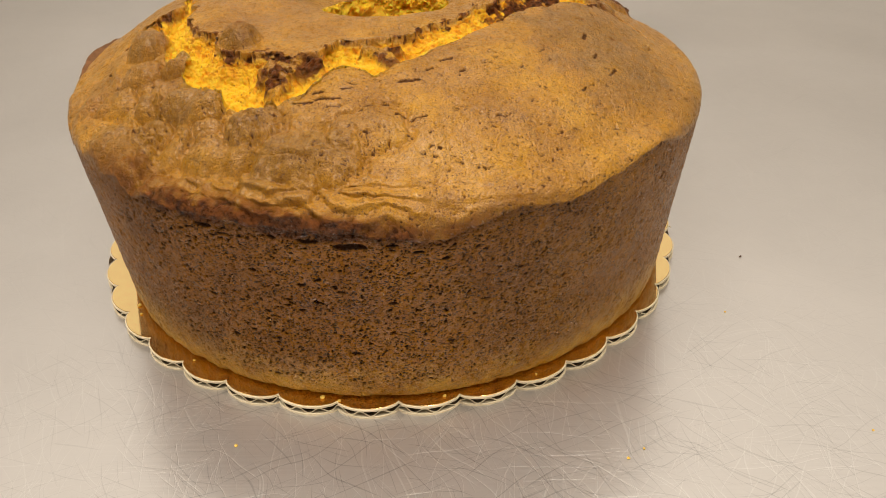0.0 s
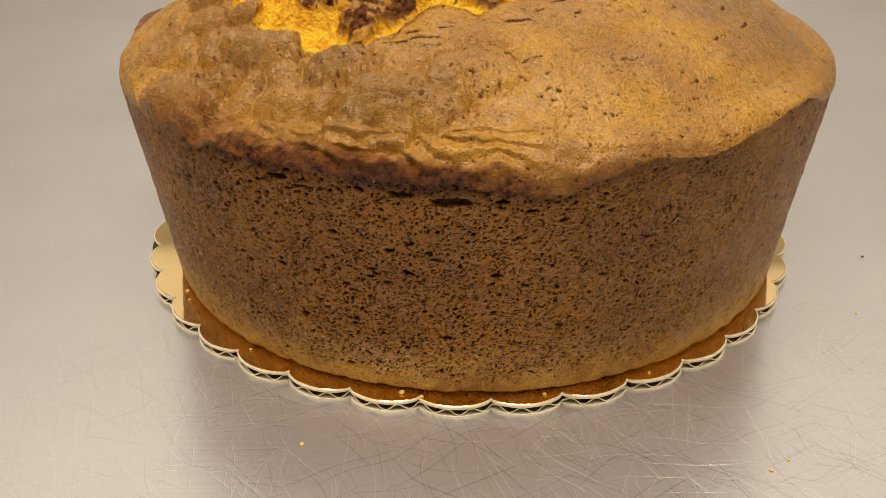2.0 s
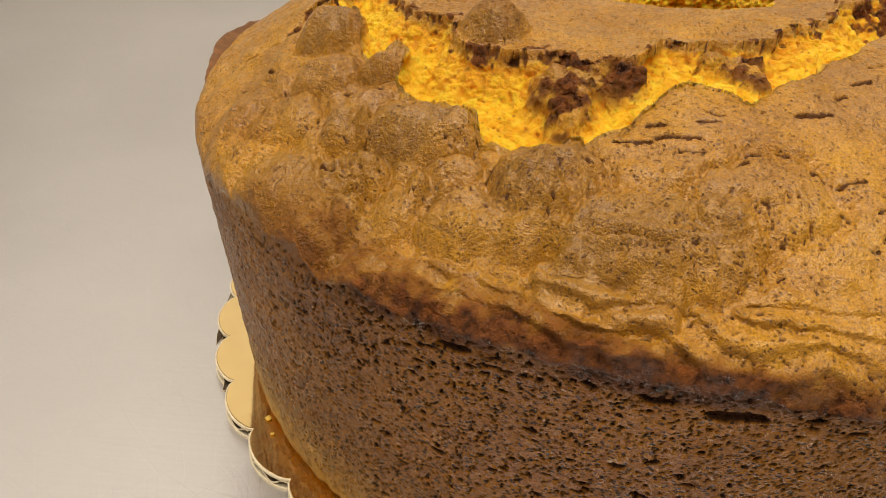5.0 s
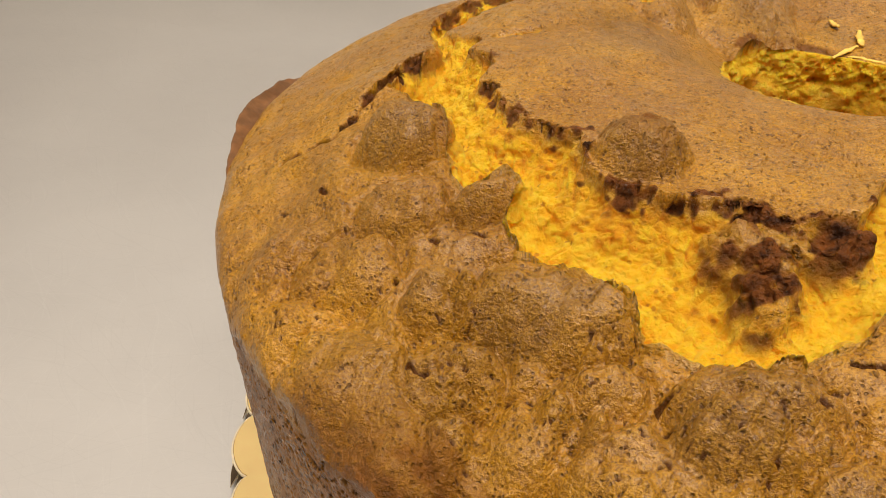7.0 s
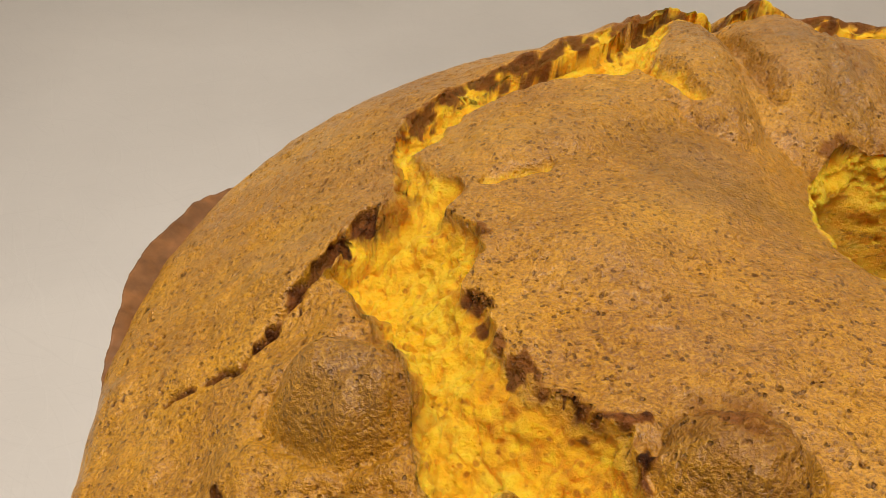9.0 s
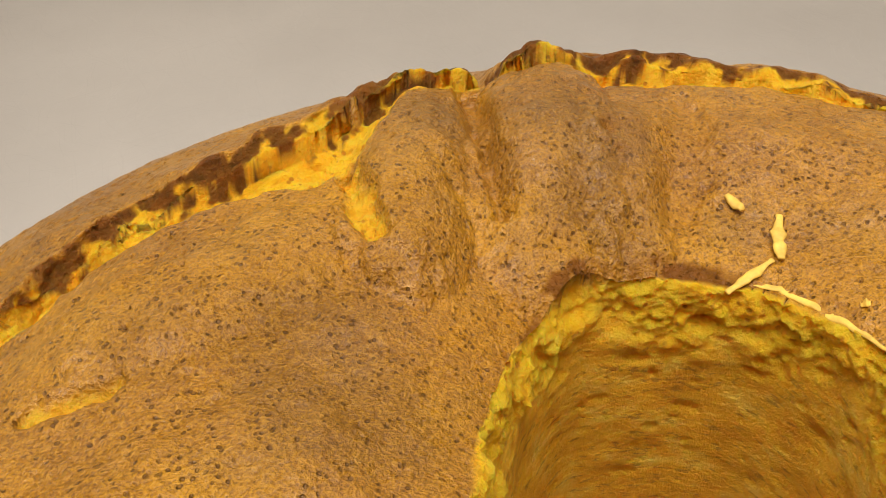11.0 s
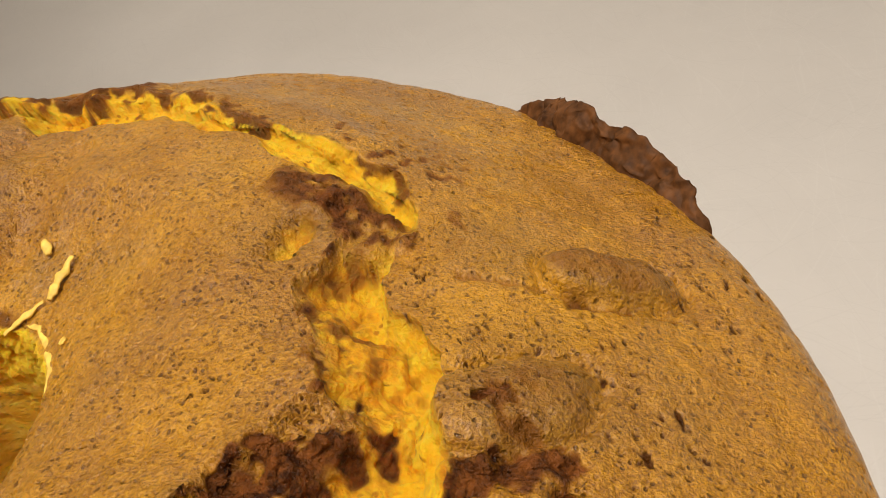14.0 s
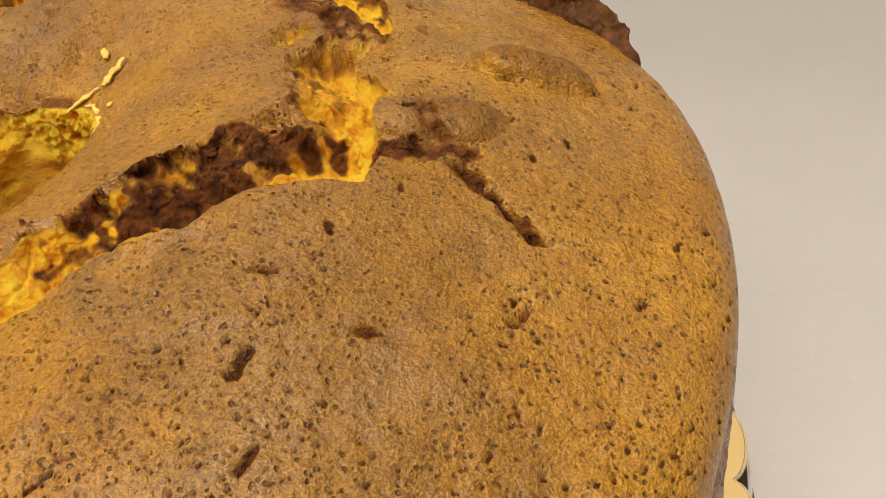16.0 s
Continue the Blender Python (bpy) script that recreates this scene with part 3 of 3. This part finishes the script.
    lumpy = near_angle(azg, 228, 36) * step(0.080, 0.092, r) + 0.15
    up += soft * (0.0017 * lumpy * fractal(x, y, z, 0.008, 3, 23) + 0.00022 * fractal(x, y, z, 0.0022, 2, 29))
    toast += 0.4 * soft * step(0.0, 0.8, fractal(x, y, z, 0.045, 3, 33))
    for a, rad, half, much, burnt in TOASTED:
        e = np.hypot(x - rad / 1000 * math.cos(radians(a)), y - rad / 1000 * math.sin(radians(a))) / (half / 1000)
        e = step(0.15, 0.95, np.exp(-e * e) + 0.30 * warp) * step(2.2, 1.2, e) * soft
        toast += much * e
        char += burnt * e * step(-0.2, 0.6, warp + 0.5 * warp2)
    bumpy = near_angle(azg, 226, 27) * step(0.083, 0.093, r) * step(0.1285, 0.119, r + 0.4 * (0.09 - z) * (kind == 1)) * soft
    cob = cobbles(x + 0.0030 * warp, y + 0.0030 * fractal(x, y, z, 0.006, 2, 12), 0.0135, 5)
    cob2 = cobbles(x + 0.0014 * warp, y - 0.0014 * warp2, 0.0062, 6)
    up += bumpy * (0.0003 * (cob - 0.6) + 0.0006 * (cob2 - 0.6))
    toast += bumpy * 0.15 * (step(0.5, 1.0, 0.85 * cob + 0.2 * warp) - 0.45)
    # wrinkles of the overflowed front edge
    fold_band = near_angle(azg, 264, 20) * step(0.104, 0.114, r) * is_top
    s = 1.5 * (0.128 - r) * 1000 + 0.42 * (azg - 260) + 4.2 * fractal(x, y, z, 0.012, 3, 37) + 60 * (0.088 - z) * (kind == 1)
    up += fold_band * 0.0006 * np.sin(s * 1.15) * (0.6 + 0.6 * fractal(x, y, z, 0.02, 2, 38))
    up += fold_band * 0.0006 * (cobbles(x + 0.0015 * warp, y + 0.0012 * warp2, 0.0085, 9) - 0.6)
    out += (kind == 1) * near_angle(azg, 264, 24) * 0.0007 * np.sin(s * 1.15)

    inner, outer = round_table_of(SPLIT, azg) / 1000
    depth, lip_in, lip_out = round_table_of(DEPTH, azg)
    jag = 0.0021 * fractal(x, y, z, 0.008, 3, 13, 0.6)
    d_in, d_out = r - inner + jag, outer - r + 0.0019 * fractal(x, y, z, 0.0065, 2, 41)
    d = np.minimum(d_in, d_out)
    width = np.clip((outer - inner) / 0.010, 0.25, 1.0)
    depth = depth * (1 - 0.65 * near_angle(azg, 232, 32) * np.clip(d_in / np.maximum(d_in + d_out, 1e-4), 0, 1))
    cut = np.minimum(0.28 * step(-0.0003, 0.0014, d_in) + 0.72 * step(0.0, 0.0100, d_in), 0.25 * step(-0.0002, 0.0012, d_out) + 0.75 * step(0.0, 0.0045 + 0.003 * near_angle(azg, 110, 55), d_out))
    crumb = step(-0.0003, 0.0010, d) * is_top
    rough = 0.0015 * fractal(x, y, z, 0.0075, 2, 47)
    back = near_angle(azg, 110, 50)
    up += is_top * 0.0040 * np.exp(-(((r - outer) / 0.010) ** 2)) * (r > outer - 0.002) * back * (1 + 0.45 * fractal(azg / 5, r * 60, r * 0, 1.0, 2, 43) - 1.5 * near_angle(azg, 108, 1.5))
    up += is_top * 0.0022 * np.exp(-(((r - outer - 0.003) / 0.009) ** 2)) * (r > outer - 0.002) * near_angle(azg, 186, 9)
    up += is_top * (-cut * depth / 1000 * width + crumb * rough)
    up += is_top * (0.0016 * np.exp(-np.abs(d_in) / 0.006) * (d_in < 0) * lip_in)
    up -= is_top * 0.0018 * np.exp(-np.clip(-d_out, 0, 1) / 0.010) * (d_out < 0) * near_angle(azg, 235, 40)
    zd = z + up
    brown = fractal(x, y, zd, 0.004, 3, 59)
    speck = fractal(x, y, zd, 0.0016, 2, 61)
    broad = fractal(x, y, zd, 0.016, 2, 62)
    char += is_top * lip_in * step(0.60, 1.10, 0.80 * np.exp(-(((d_in + 0.0006) / 0.0012) ** 2)) + 0.70 * broad + 0.55 * brown + 0.6 * speck) * step(0.0028, 0.0010, np.abs(d_in + 0.0004))
    char += is_top * 0.65 * lip_out * step(0.65, 1.15, np.exp(-(((d_out - 0.0007 + 0.0014 * near_angle(azg, 88, 25)) / (0.0019 + 0.0010 * near_angle(azg, 88, 25))) ** 2)) + 0.35 * near_angle(azg, 105, 48) + 0.4 * broad + 0.55 * brown + 0.45 * speck) * step(0.0045, 0.002, np.abs(d_out - 0.0007))
    slope = np.clip(d_in / np.maximum(d_in + d_out, 1e-4), 0, 1)
    baked = 0.9 * np.exp(-np.abs(d) / 0.0016) + step(0.75, 0.20, slope) * (0.18 + 0.58 * lip_in) + 0.55 * np.exp(-np.clip(d_out, 0, 1) / 0.0035) * lip_out + 0.95 * near_angle(azg, 18, 24) * step(0.85, 0.45, slope)
    toast = np.where(is_top & (crumb > 0.2), step(0.45, 1.15, baked + 0.32 * brown + 0.25 * broad + 0.45 * speck), toast)
    char += is_top * 0.55 * lip_in * (d_in > 0) * step(0.62, 1.05, brown + 0.3 * speck + 0.4 * broad + 0.45 * np.exp(-np.abs(d_in) / 0.003) - 0.25) * np.exp(-np.clip(d_in, 0, 1) / 0.003)
    char += is_top * 0.42 * near_angle(azg, 22, 20) * (d_in > 0) * step(0.75, 0.35, slope) * step(-0.35, 0.45, brown + 0.5 * speck)
    # scorched slope on the inner side of the front right split
    scorch = near_angle(azg, 355, 17) * step(-0.005, 0.002, d_in) * step(0.013, 0.007, d_in)
    char += is_top * step(0.40, 0.85, scorch + 0.45 * brown + 0.25 * speck) * step(0.03, 0.3, scorch)
    # browned back edge of the split, torn crust near the junction
    char += is_top * 0.8 * near_angle(azg, 44, 17) * (d_out < 0) * step(0.30, 0.70, 0.6 * brown + 0.8 * speck) * np.exp(-(((r - outer - 0.004) / 0.008) ** 2))
    # orange torn patch on the front shoulder
    patch = near_angle(azg, 245, 4.5) * np.exp(-(((z - 0.0835) / 0.0035) ** 2)) * is_top
    crumb = np.maximum(crumb, 0.45 * step(0.5, 1.0, patch + 0.5 * brown + 0.2 * speck) * step(0.1, 0.4, patch))
    # grooves and pits: char on their floors is burning and also painted shade
    for item in GROOVES:
        e = capsule(x, y, item) + (0.6 * warp2 + 1.1 * warp) * min(1.0, 1.1 / item[4])
        h = step(1.05, 0.20, e)
        up += item[5] / 1000 * h * is_top
        char += max(item[6], 0) * step(0.1, 0.7, h + 0.4 * speck + 0.3 * brown) * step(0.03, 0.25, h) * is_top
        crumb = np.maximum(crumb, max(-item[6], 0) * step(0.35, 0.8, h + 0.2 * speck) * step(0.03, 0.25, h) * is_top)
    # slits are cut in and coloured dark for the shade inside
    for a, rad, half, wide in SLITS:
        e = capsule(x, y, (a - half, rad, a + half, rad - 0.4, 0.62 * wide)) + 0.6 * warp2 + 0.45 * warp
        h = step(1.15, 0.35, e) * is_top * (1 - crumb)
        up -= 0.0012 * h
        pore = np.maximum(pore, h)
    covered = np.zeros_like(up)
    for item in LUMPS:
        h = step(1.35, 0.45, capsule(x, y, item) + 0.30 * warp + 0.15 * warp2) * is_top
        up = up * (1 - h) + (item[5] / 1000 + 0.0014 * brown) * h
        crumb = crumb * (1 - 0.85 * h)
        covered = np.maximum(covered, item[6] * h)
    burn = fractal(x, y, z + up, 0.005, 3, 64) + 0.4 * fractal(x, y, z + up, 0.0018, 2, 65)
    char += covered * step(-0.35, 0.35, burn)
    # fine pits in the top crust, larger to the front right, with shade as colour
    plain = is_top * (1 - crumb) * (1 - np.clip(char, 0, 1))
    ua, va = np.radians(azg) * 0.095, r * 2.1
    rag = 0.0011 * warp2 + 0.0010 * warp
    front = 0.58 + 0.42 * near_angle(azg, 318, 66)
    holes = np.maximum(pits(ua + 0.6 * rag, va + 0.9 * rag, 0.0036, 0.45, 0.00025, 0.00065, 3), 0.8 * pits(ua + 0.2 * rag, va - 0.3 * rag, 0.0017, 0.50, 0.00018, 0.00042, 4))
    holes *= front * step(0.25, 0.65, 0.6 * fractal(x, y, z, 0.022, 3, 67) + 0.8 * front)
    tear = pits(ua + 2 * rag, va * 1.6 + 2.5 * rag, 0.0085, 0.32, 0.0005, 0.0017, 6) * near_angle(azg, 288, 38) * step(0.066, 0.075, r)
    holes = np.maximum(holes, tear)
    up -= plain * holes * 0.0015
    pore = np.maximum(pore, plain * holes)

    # --- pan-baked side: long flat pores
    u, v = np.radians(azg) * 0.126, z * 1.0
    bend = 0.0006 * fractal(x, y, z, 0.004, 2, 71)
    dense = 0.22 + 0.65 * near_angle(azg, 262, 36)
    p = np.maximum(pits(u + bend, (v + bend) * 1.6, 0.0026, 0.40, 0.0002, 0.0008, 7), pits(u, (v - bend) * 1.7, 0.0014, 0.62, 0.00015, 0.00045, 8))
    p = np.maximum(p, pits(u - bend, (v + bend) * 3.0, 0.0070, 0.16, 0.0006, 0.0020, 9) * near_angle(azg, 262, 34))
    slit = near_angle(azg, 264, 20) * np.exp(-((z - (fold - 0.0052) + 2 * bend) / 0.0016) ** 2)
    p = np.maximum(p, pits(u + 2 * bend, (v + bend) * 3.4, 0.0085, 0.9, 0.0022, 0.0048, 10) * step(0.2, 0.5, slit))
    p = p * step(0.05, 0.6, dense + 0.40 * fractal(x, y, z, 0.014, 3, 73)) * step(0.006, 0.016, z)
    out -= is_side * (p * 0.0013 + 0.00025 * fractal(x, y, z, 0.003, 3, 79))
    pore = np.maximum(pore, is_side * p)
    # lighter near 322 and 205 degrees; the foot's gold stands in for board bounce
    side = np.where(is_side, step(0.0, 0.0022, fold - z + 0.0006 * warp) * (0.9 - 0.4 * near_angle(azg, 322, 36) - 0.25 * near_angle(azg, 205, 25)) * step(0.004, 0.030, z + 0.006 * warp) + 0.1, 0)
    # crisp dark line under the overflowed edge and a darker band round it, set as colour
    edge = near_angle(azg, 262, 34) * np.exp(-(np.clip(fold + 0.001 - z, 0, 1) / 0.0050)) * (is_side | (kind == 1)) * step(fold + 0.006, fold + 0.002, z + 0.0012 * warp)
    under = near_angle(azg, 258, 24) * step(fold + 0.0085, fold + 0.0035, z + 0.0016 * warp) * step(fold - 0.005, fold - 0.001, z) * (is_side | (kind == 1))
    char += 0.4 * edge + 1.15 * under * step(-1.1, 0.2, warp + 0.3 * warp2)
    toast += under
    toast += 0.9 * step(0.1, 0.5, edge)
    # ragged foot with the crumb showing; its paler colour also stands for board bounce
    foot_glow = is_side * step(0.015, 0.006, z + 0.006 * warp + 0.004 * warp2)
    crumb = np.where(is_side, 0.20 * foot_glow, crumb)
    out += is_side * 0.0007 * step(0.012, 0.004, z) * fractal(x, y, z, 0.004, 3, 83)

    # --- wall of the hole: torn crumb in level streaks
    streak = fractal(x, y, z * 1.2, 0.007, 3, 89)
    tear = pits(np.radians(azg) * 0.024, z * 1.8, 0.006, 0.45, 0.0008, 0.0024, 12)
    torn = step(0.016, 0.006, lip_z - z + 0.005 * fractal(x, y, z, 0.010, 2, 92))
    flaky = fractal(x, y, z * 1.4, 0.0060, 4, 90, 0.6)
    out += is_hole * (0.0003 * streak + torn * (0.0015 * flaky + 0.0005 * fractal(x, y, z, 0.0012, 2, 91)) + (0.0004 + 0.0008 * torn) * tear)
    toast = np.where(is_hole, 0.0, toast)
    crumb = np.where(is_hole, 1.0, crumb)
    wall = np.where(is_hole, 1 - torn, 0.0)
    rim = is_top * step(0.0040, 0.0, r - hole_r + 0.0012 * warp)
    char = np.where(is_top, char + (0.12 + 0.5 * near_angle(azg, 100, 42)) * step(0.2, 0.9, rim) * (0.25 + 0.75 * step(-0.2, 0.5, brown + 0.5 * speck)) * (1 - crumb), char)

    x, y, z = x + out * ca, y + out * sa, z + up
    # torn surfaces are rough in every direction
    pts = np.stack([x, y, z], -1)
    nor = np.cross(np.roll(pts, -1, 1) - np.roll(pts, 1, 1), np.gradient(pts, axis=0))
    nor /= np.linalg.norm(nor, axis=-1, keepdims=True) + 1e-12
    torn_much = is_top * np.clip(np.maximum(crumb, char * (np.abs(d) < 0.02)), 0, 1)
    push = torn_much * (1 - 0.5 * near_angle(azg, 80, 55)) * (0.0010 * fractal(x, y, z, 0.0060, 2, 97) - 0.0006 * (1 - np.abs(fractal(x, y, z, 0.0030, 2, 98))) ** 5 + 0.00055 * fractal(x, y, z, 0.0013, 2, 99))
    x, y, z = x + push * nor[..., 0], y + push * nor[..., 1], z + push * nor[..., 2]
    z = np.maximum(z, BASE_Z)
    pts = np.stack([x, y, z], -1)
    marks = {k: np.clip(m, 0, 1) for k, m in (("crumb", crumb), ("char", char), ("pore", pore), ("side", side), ("wall", wall), ("toast", toast))}
    return pts, marks, kind


def skin_part(name, pts, marks, faces, parent, label):
    used, inv = np.unique(faces, return_inverse=True)
    faces = inv.reshape(faces.shape)
    me = bpy.data.meshes.new(name)
    me.vertices.add(len(used))
    me.vertices.foreach_set("co", pts[used].ravel().astype(np.float32))
    n = len(faces)
    me.loops.add(n * 4)
    me.polygons.add(n)
    me.polygons.foreach_set("loop_start", np.arange(0, n * 4, 4, dtype=np.int32))
    me.loops.foreach_set("vertex_index", faces.ravel().astype(np.int32))
    me.update(calc_edges=True)
    me.polygons.foreach_set("use_smooth", np.ones(n, dtype=bool))
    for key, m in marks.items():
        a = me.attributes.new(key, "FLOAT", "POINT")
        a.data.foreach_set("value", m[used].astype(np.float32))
    me.materials.append(CAKE)
    ob = new(name, me)
    ob.parent = parent
    return tagged(ob, label)


def ring_cake():
    cake = tagged(new("ring_cake"), "golden brown ring sponge cake with cracked yellow top on gold board", "cake")
    cake.location = (*CENTRE, 0)
    pts, marks, kind = cake_surface()
    rows, cols = kind.shape
    i = np.arange(rows - 1)[:, None] * cols
    j = np.arange(cols)[None, :]
    k = (j + 1) % cols
    quads = np.stack([i + j, i + k, i + cols + k, i + cols + j], -1).reshape(-1, 4)
    flat = pts.reshape(-1, 3)
    fm = {a: m.ravel() for a, m in marks.items()}
    fk = kind.ravel()[quads[:, 3]]
    fc = (fm["crumb"][quads].mean(1) > 0.5) & (fk < 3)
    for name, sel, label in (
        ("side_crust", fk == 0, "pan-baked brown side crust full of small pores"),
        ("top_crust", (fk > 0) & (fk < 3) & ~fc, "domed golden brown top crust, cracked and bumpy"),
        ("crack_crumb", fc, "bright yellow torn sponge in the crack"),
        ("hole_wall", fk == 3, "yellow torn crumb wall of the centre hole"),
    ):
        skin_part(name, flat, fm, quads[sel], cake, label)
    return cake


CAKE_OB = ring_cake()


def burnt_flap(a0, a1, reach, rise, seed, ragged, lean, material, label):
    """A thick ragged ledge of overflowed crust that sticks out from the rim."""
    bm = bmesh.new()
    n, m = 170, 34
    top, low = [], []
    for i in range(n + 1):
        f = i / n
        a = radians(a0 + (a1 - a0) * f)
        w = reach * (math.sin(math.pi * f) ** 0.5) * (1 + lean * (0.5 - f)) * (0.85 + ragged * (0.40 * noise.noise((f * 4.5, seed, 0)) + 0.15 * noise.noise((f * 10, seed, 3))))
        rt, rl = [], []
        for k in range(m + 1):
            g = k / m
            r = 0.1170 + (0.009 + w) * g
            z = 0.0775 + rise * math.sin(f * math.pi) ** 0.5 * g**0.8
            th = 0.0062 * (1 - g**3) + 0.0016
            for row, h in ((rt, z), (rl, z - th)):
                p = Vector((r * math.cos(a), r * math.sin(a), h))
                q = p + Vector((0, 0, seed * 0.1))
                push = 0.0020 * noise.noise_vector(q * 125) + 0.0010 * noise.noise_vector(q * 290) + 0.0006 * noise.noise_vector(q * 760)
                row.append(bm.verts.new(p + push * (ragged * min(1, 1.6 * g))))
        top.append(rt)
        low.append(rl)
    for i in range(n):
        for k in range(m):
            bm.faces.new((top[i][k], top[i][k + 1], top[i + 1][k + 1], top[i + 1][k]))
            bm.faces.new((low[i][k], low[i + 1][k], low[i + 1][k + 1], low[i][k + 1]))
        bm.faces.new((top[i][m], low[i][m], low[i + 1][m], top[i + 1][m]))
    for f in bm.faces:
        f.smooth = True
    return part("crust_flap", bm, material, CAKE_OB, label)


burnt_flap(28, 54.5, 0.0032, 0.0120, 3, 1.0, 0.0, BURNT, "burnt ragged flap of overflowed crust")
burnt_flap(158, 192, 0.0050, 0.009, 8, 0.3, 0.9, BROWNED, "brown overflowed crust flap")


def top_z(a, r):
    return float(dome(np.array([a]), np.array([r / 1000]))[0])


def flake(name, pairs, lift, width, parent, seed, material=CRUMB, label=""):
    """A torn sliver: a lumpy tapered strand through points given as azimuth and radius in mm."""
    pts = [Vector((r * math.cos(radians(a)), r * math.sin(radians(a)), 0)) / 1000 for a, r in pairs]
    line = []
    for p, q in zip(pts, pts[1:]):
        line += [p.lerp(q, k / 14) for k in range(14)]
    line.append(pts[-1])
    bm = bmesh.new()
    rings = []
    for i, p in enumerate(line):
        f = i / (len(line) - 1)
        a = line[min(i + 1, len(line) - 1)] - line[max(i - 1, 0)]
        across = Vector((-a.y, a.x, 0)).normalized()
        w = width / 2 * (0.5 + 0.5 * math.sin(math.pi * min(max(f, 0.06), 0.94))) * (1 + 0.45 * noise.noise((i * 0.16, seed, 1)))
        h = top_z(math.degrees(math.atan2(p.y, p.x)), p.length * 1000) + lift + 0.0004 * noise.noise((i * 0.2, seed, 5))
        ring = []
        for k in range(12):
            b = k * math.pi / 6
            e = w * (1 + 0.30 * noise.noise((i * 0.25, math.cos(b), seed + math.sin(b))))
            ring.append(bm.verts.new((*(p + across * e * math.cos(b)).xy, h + e * 0.5 * math.sin(b))))
        rings.append(ring)
    for p, q in zip(rings, rings[1:]):
        for k in range(12):
            bm.faces.new((p[k], p[(k + 1) % 12], q[(k + 1) % 12], q[k]))
    bm.faces.new(rings[0][::-1])
    bm.faces.new(rings[-1])
    for f in bm.faces:
        f.smooth = True
    return part(name, bm, material, parent, label)


flake("torn_crumb", [(79, 47), (76, 45)], 0.0008, 0.0017, CAKE_OB, 2, CRUMB, "pale yellow torn sliver of sponge")
flake("torn_crumb", [(70, 45.5), (69, 41), (67.5, 38)], 0.0006, 0.0018, CAKE_OB, 4)
flake("torn_crumb", [(69, 37.5), (73, 34), (77, 31.5)], 0.0006, 0.0014, CAKE_OB, 6)
flake("torn_crumb", [(73, 34), (66, 34), (58, 32.6), (47, 31), (36, 29.5)], -0.0002, 0.0013, CAKE_OB, 9)
flake("torn_crumb", [(50, 34), (48.5, 34.5)], 0.0004, 0.0014, CAKE_OB, 11)


def loose_crumb(x, y, z, size, material, seed, label, group):
    bm = bmesh.new()
    bmesh.ops.create_icosphere(bm, subdivisions=2, radius=size / 2)
    for v in bm.verts:
        v.co *= 1 + 0.35 * noise.noise(v.co * (3 / size) + Vector((seed, 0, 0)))
        v.co.z *= 0.6
    low = min(v.co.z for v in bm.verts)
    ob = part("crumb", bm, material, None)
    ob.location = (x, y, z - low)
    return tagged(ob, label, "crumb", group)


for x, y, size, material, seed in ((-0.0391, -0.1451, 0.0012, CRUMB, 1), (0.0936, -0.1461, 0.0011, CRUMB, 2), (0.0994, -0.1415, 0.0009, CRUMB, 3), (0.1585, -0.0215, 0.0010, BURNT, 4), (0.1428, -0.0634, 0.0009, CRUMB, 5), (0.1785, -0.13, 0.0009, CRUMB, 6)):
    loose_crumb(x, y, 0.0, size, material, seed, "tiny crumb lying on the steel table", "crumbs on the table")

for a, r, size, seed in ((213, 119.5, 0.0018, 11), (216, 120.5, 0.0012, 12), (236, 119.8, 0.0011, 13), (263, 119.3, 0.0019, 14), (266, 120.2, 0.0013, 15), (284, 119.6, 0.0014, 16), (301, 120.1, 0.0010, 17)):
    x, y = CENTRE[0] + r / 1000 * math.cos(radians(a)), CENTRE[1] + r / 1000 * math.sin(radians(a))
    loose_crumb(x, y, 0.0042, size, CRUMB, seed, "golden crumb lying on the gold cake board", "crumbs on the cake board")
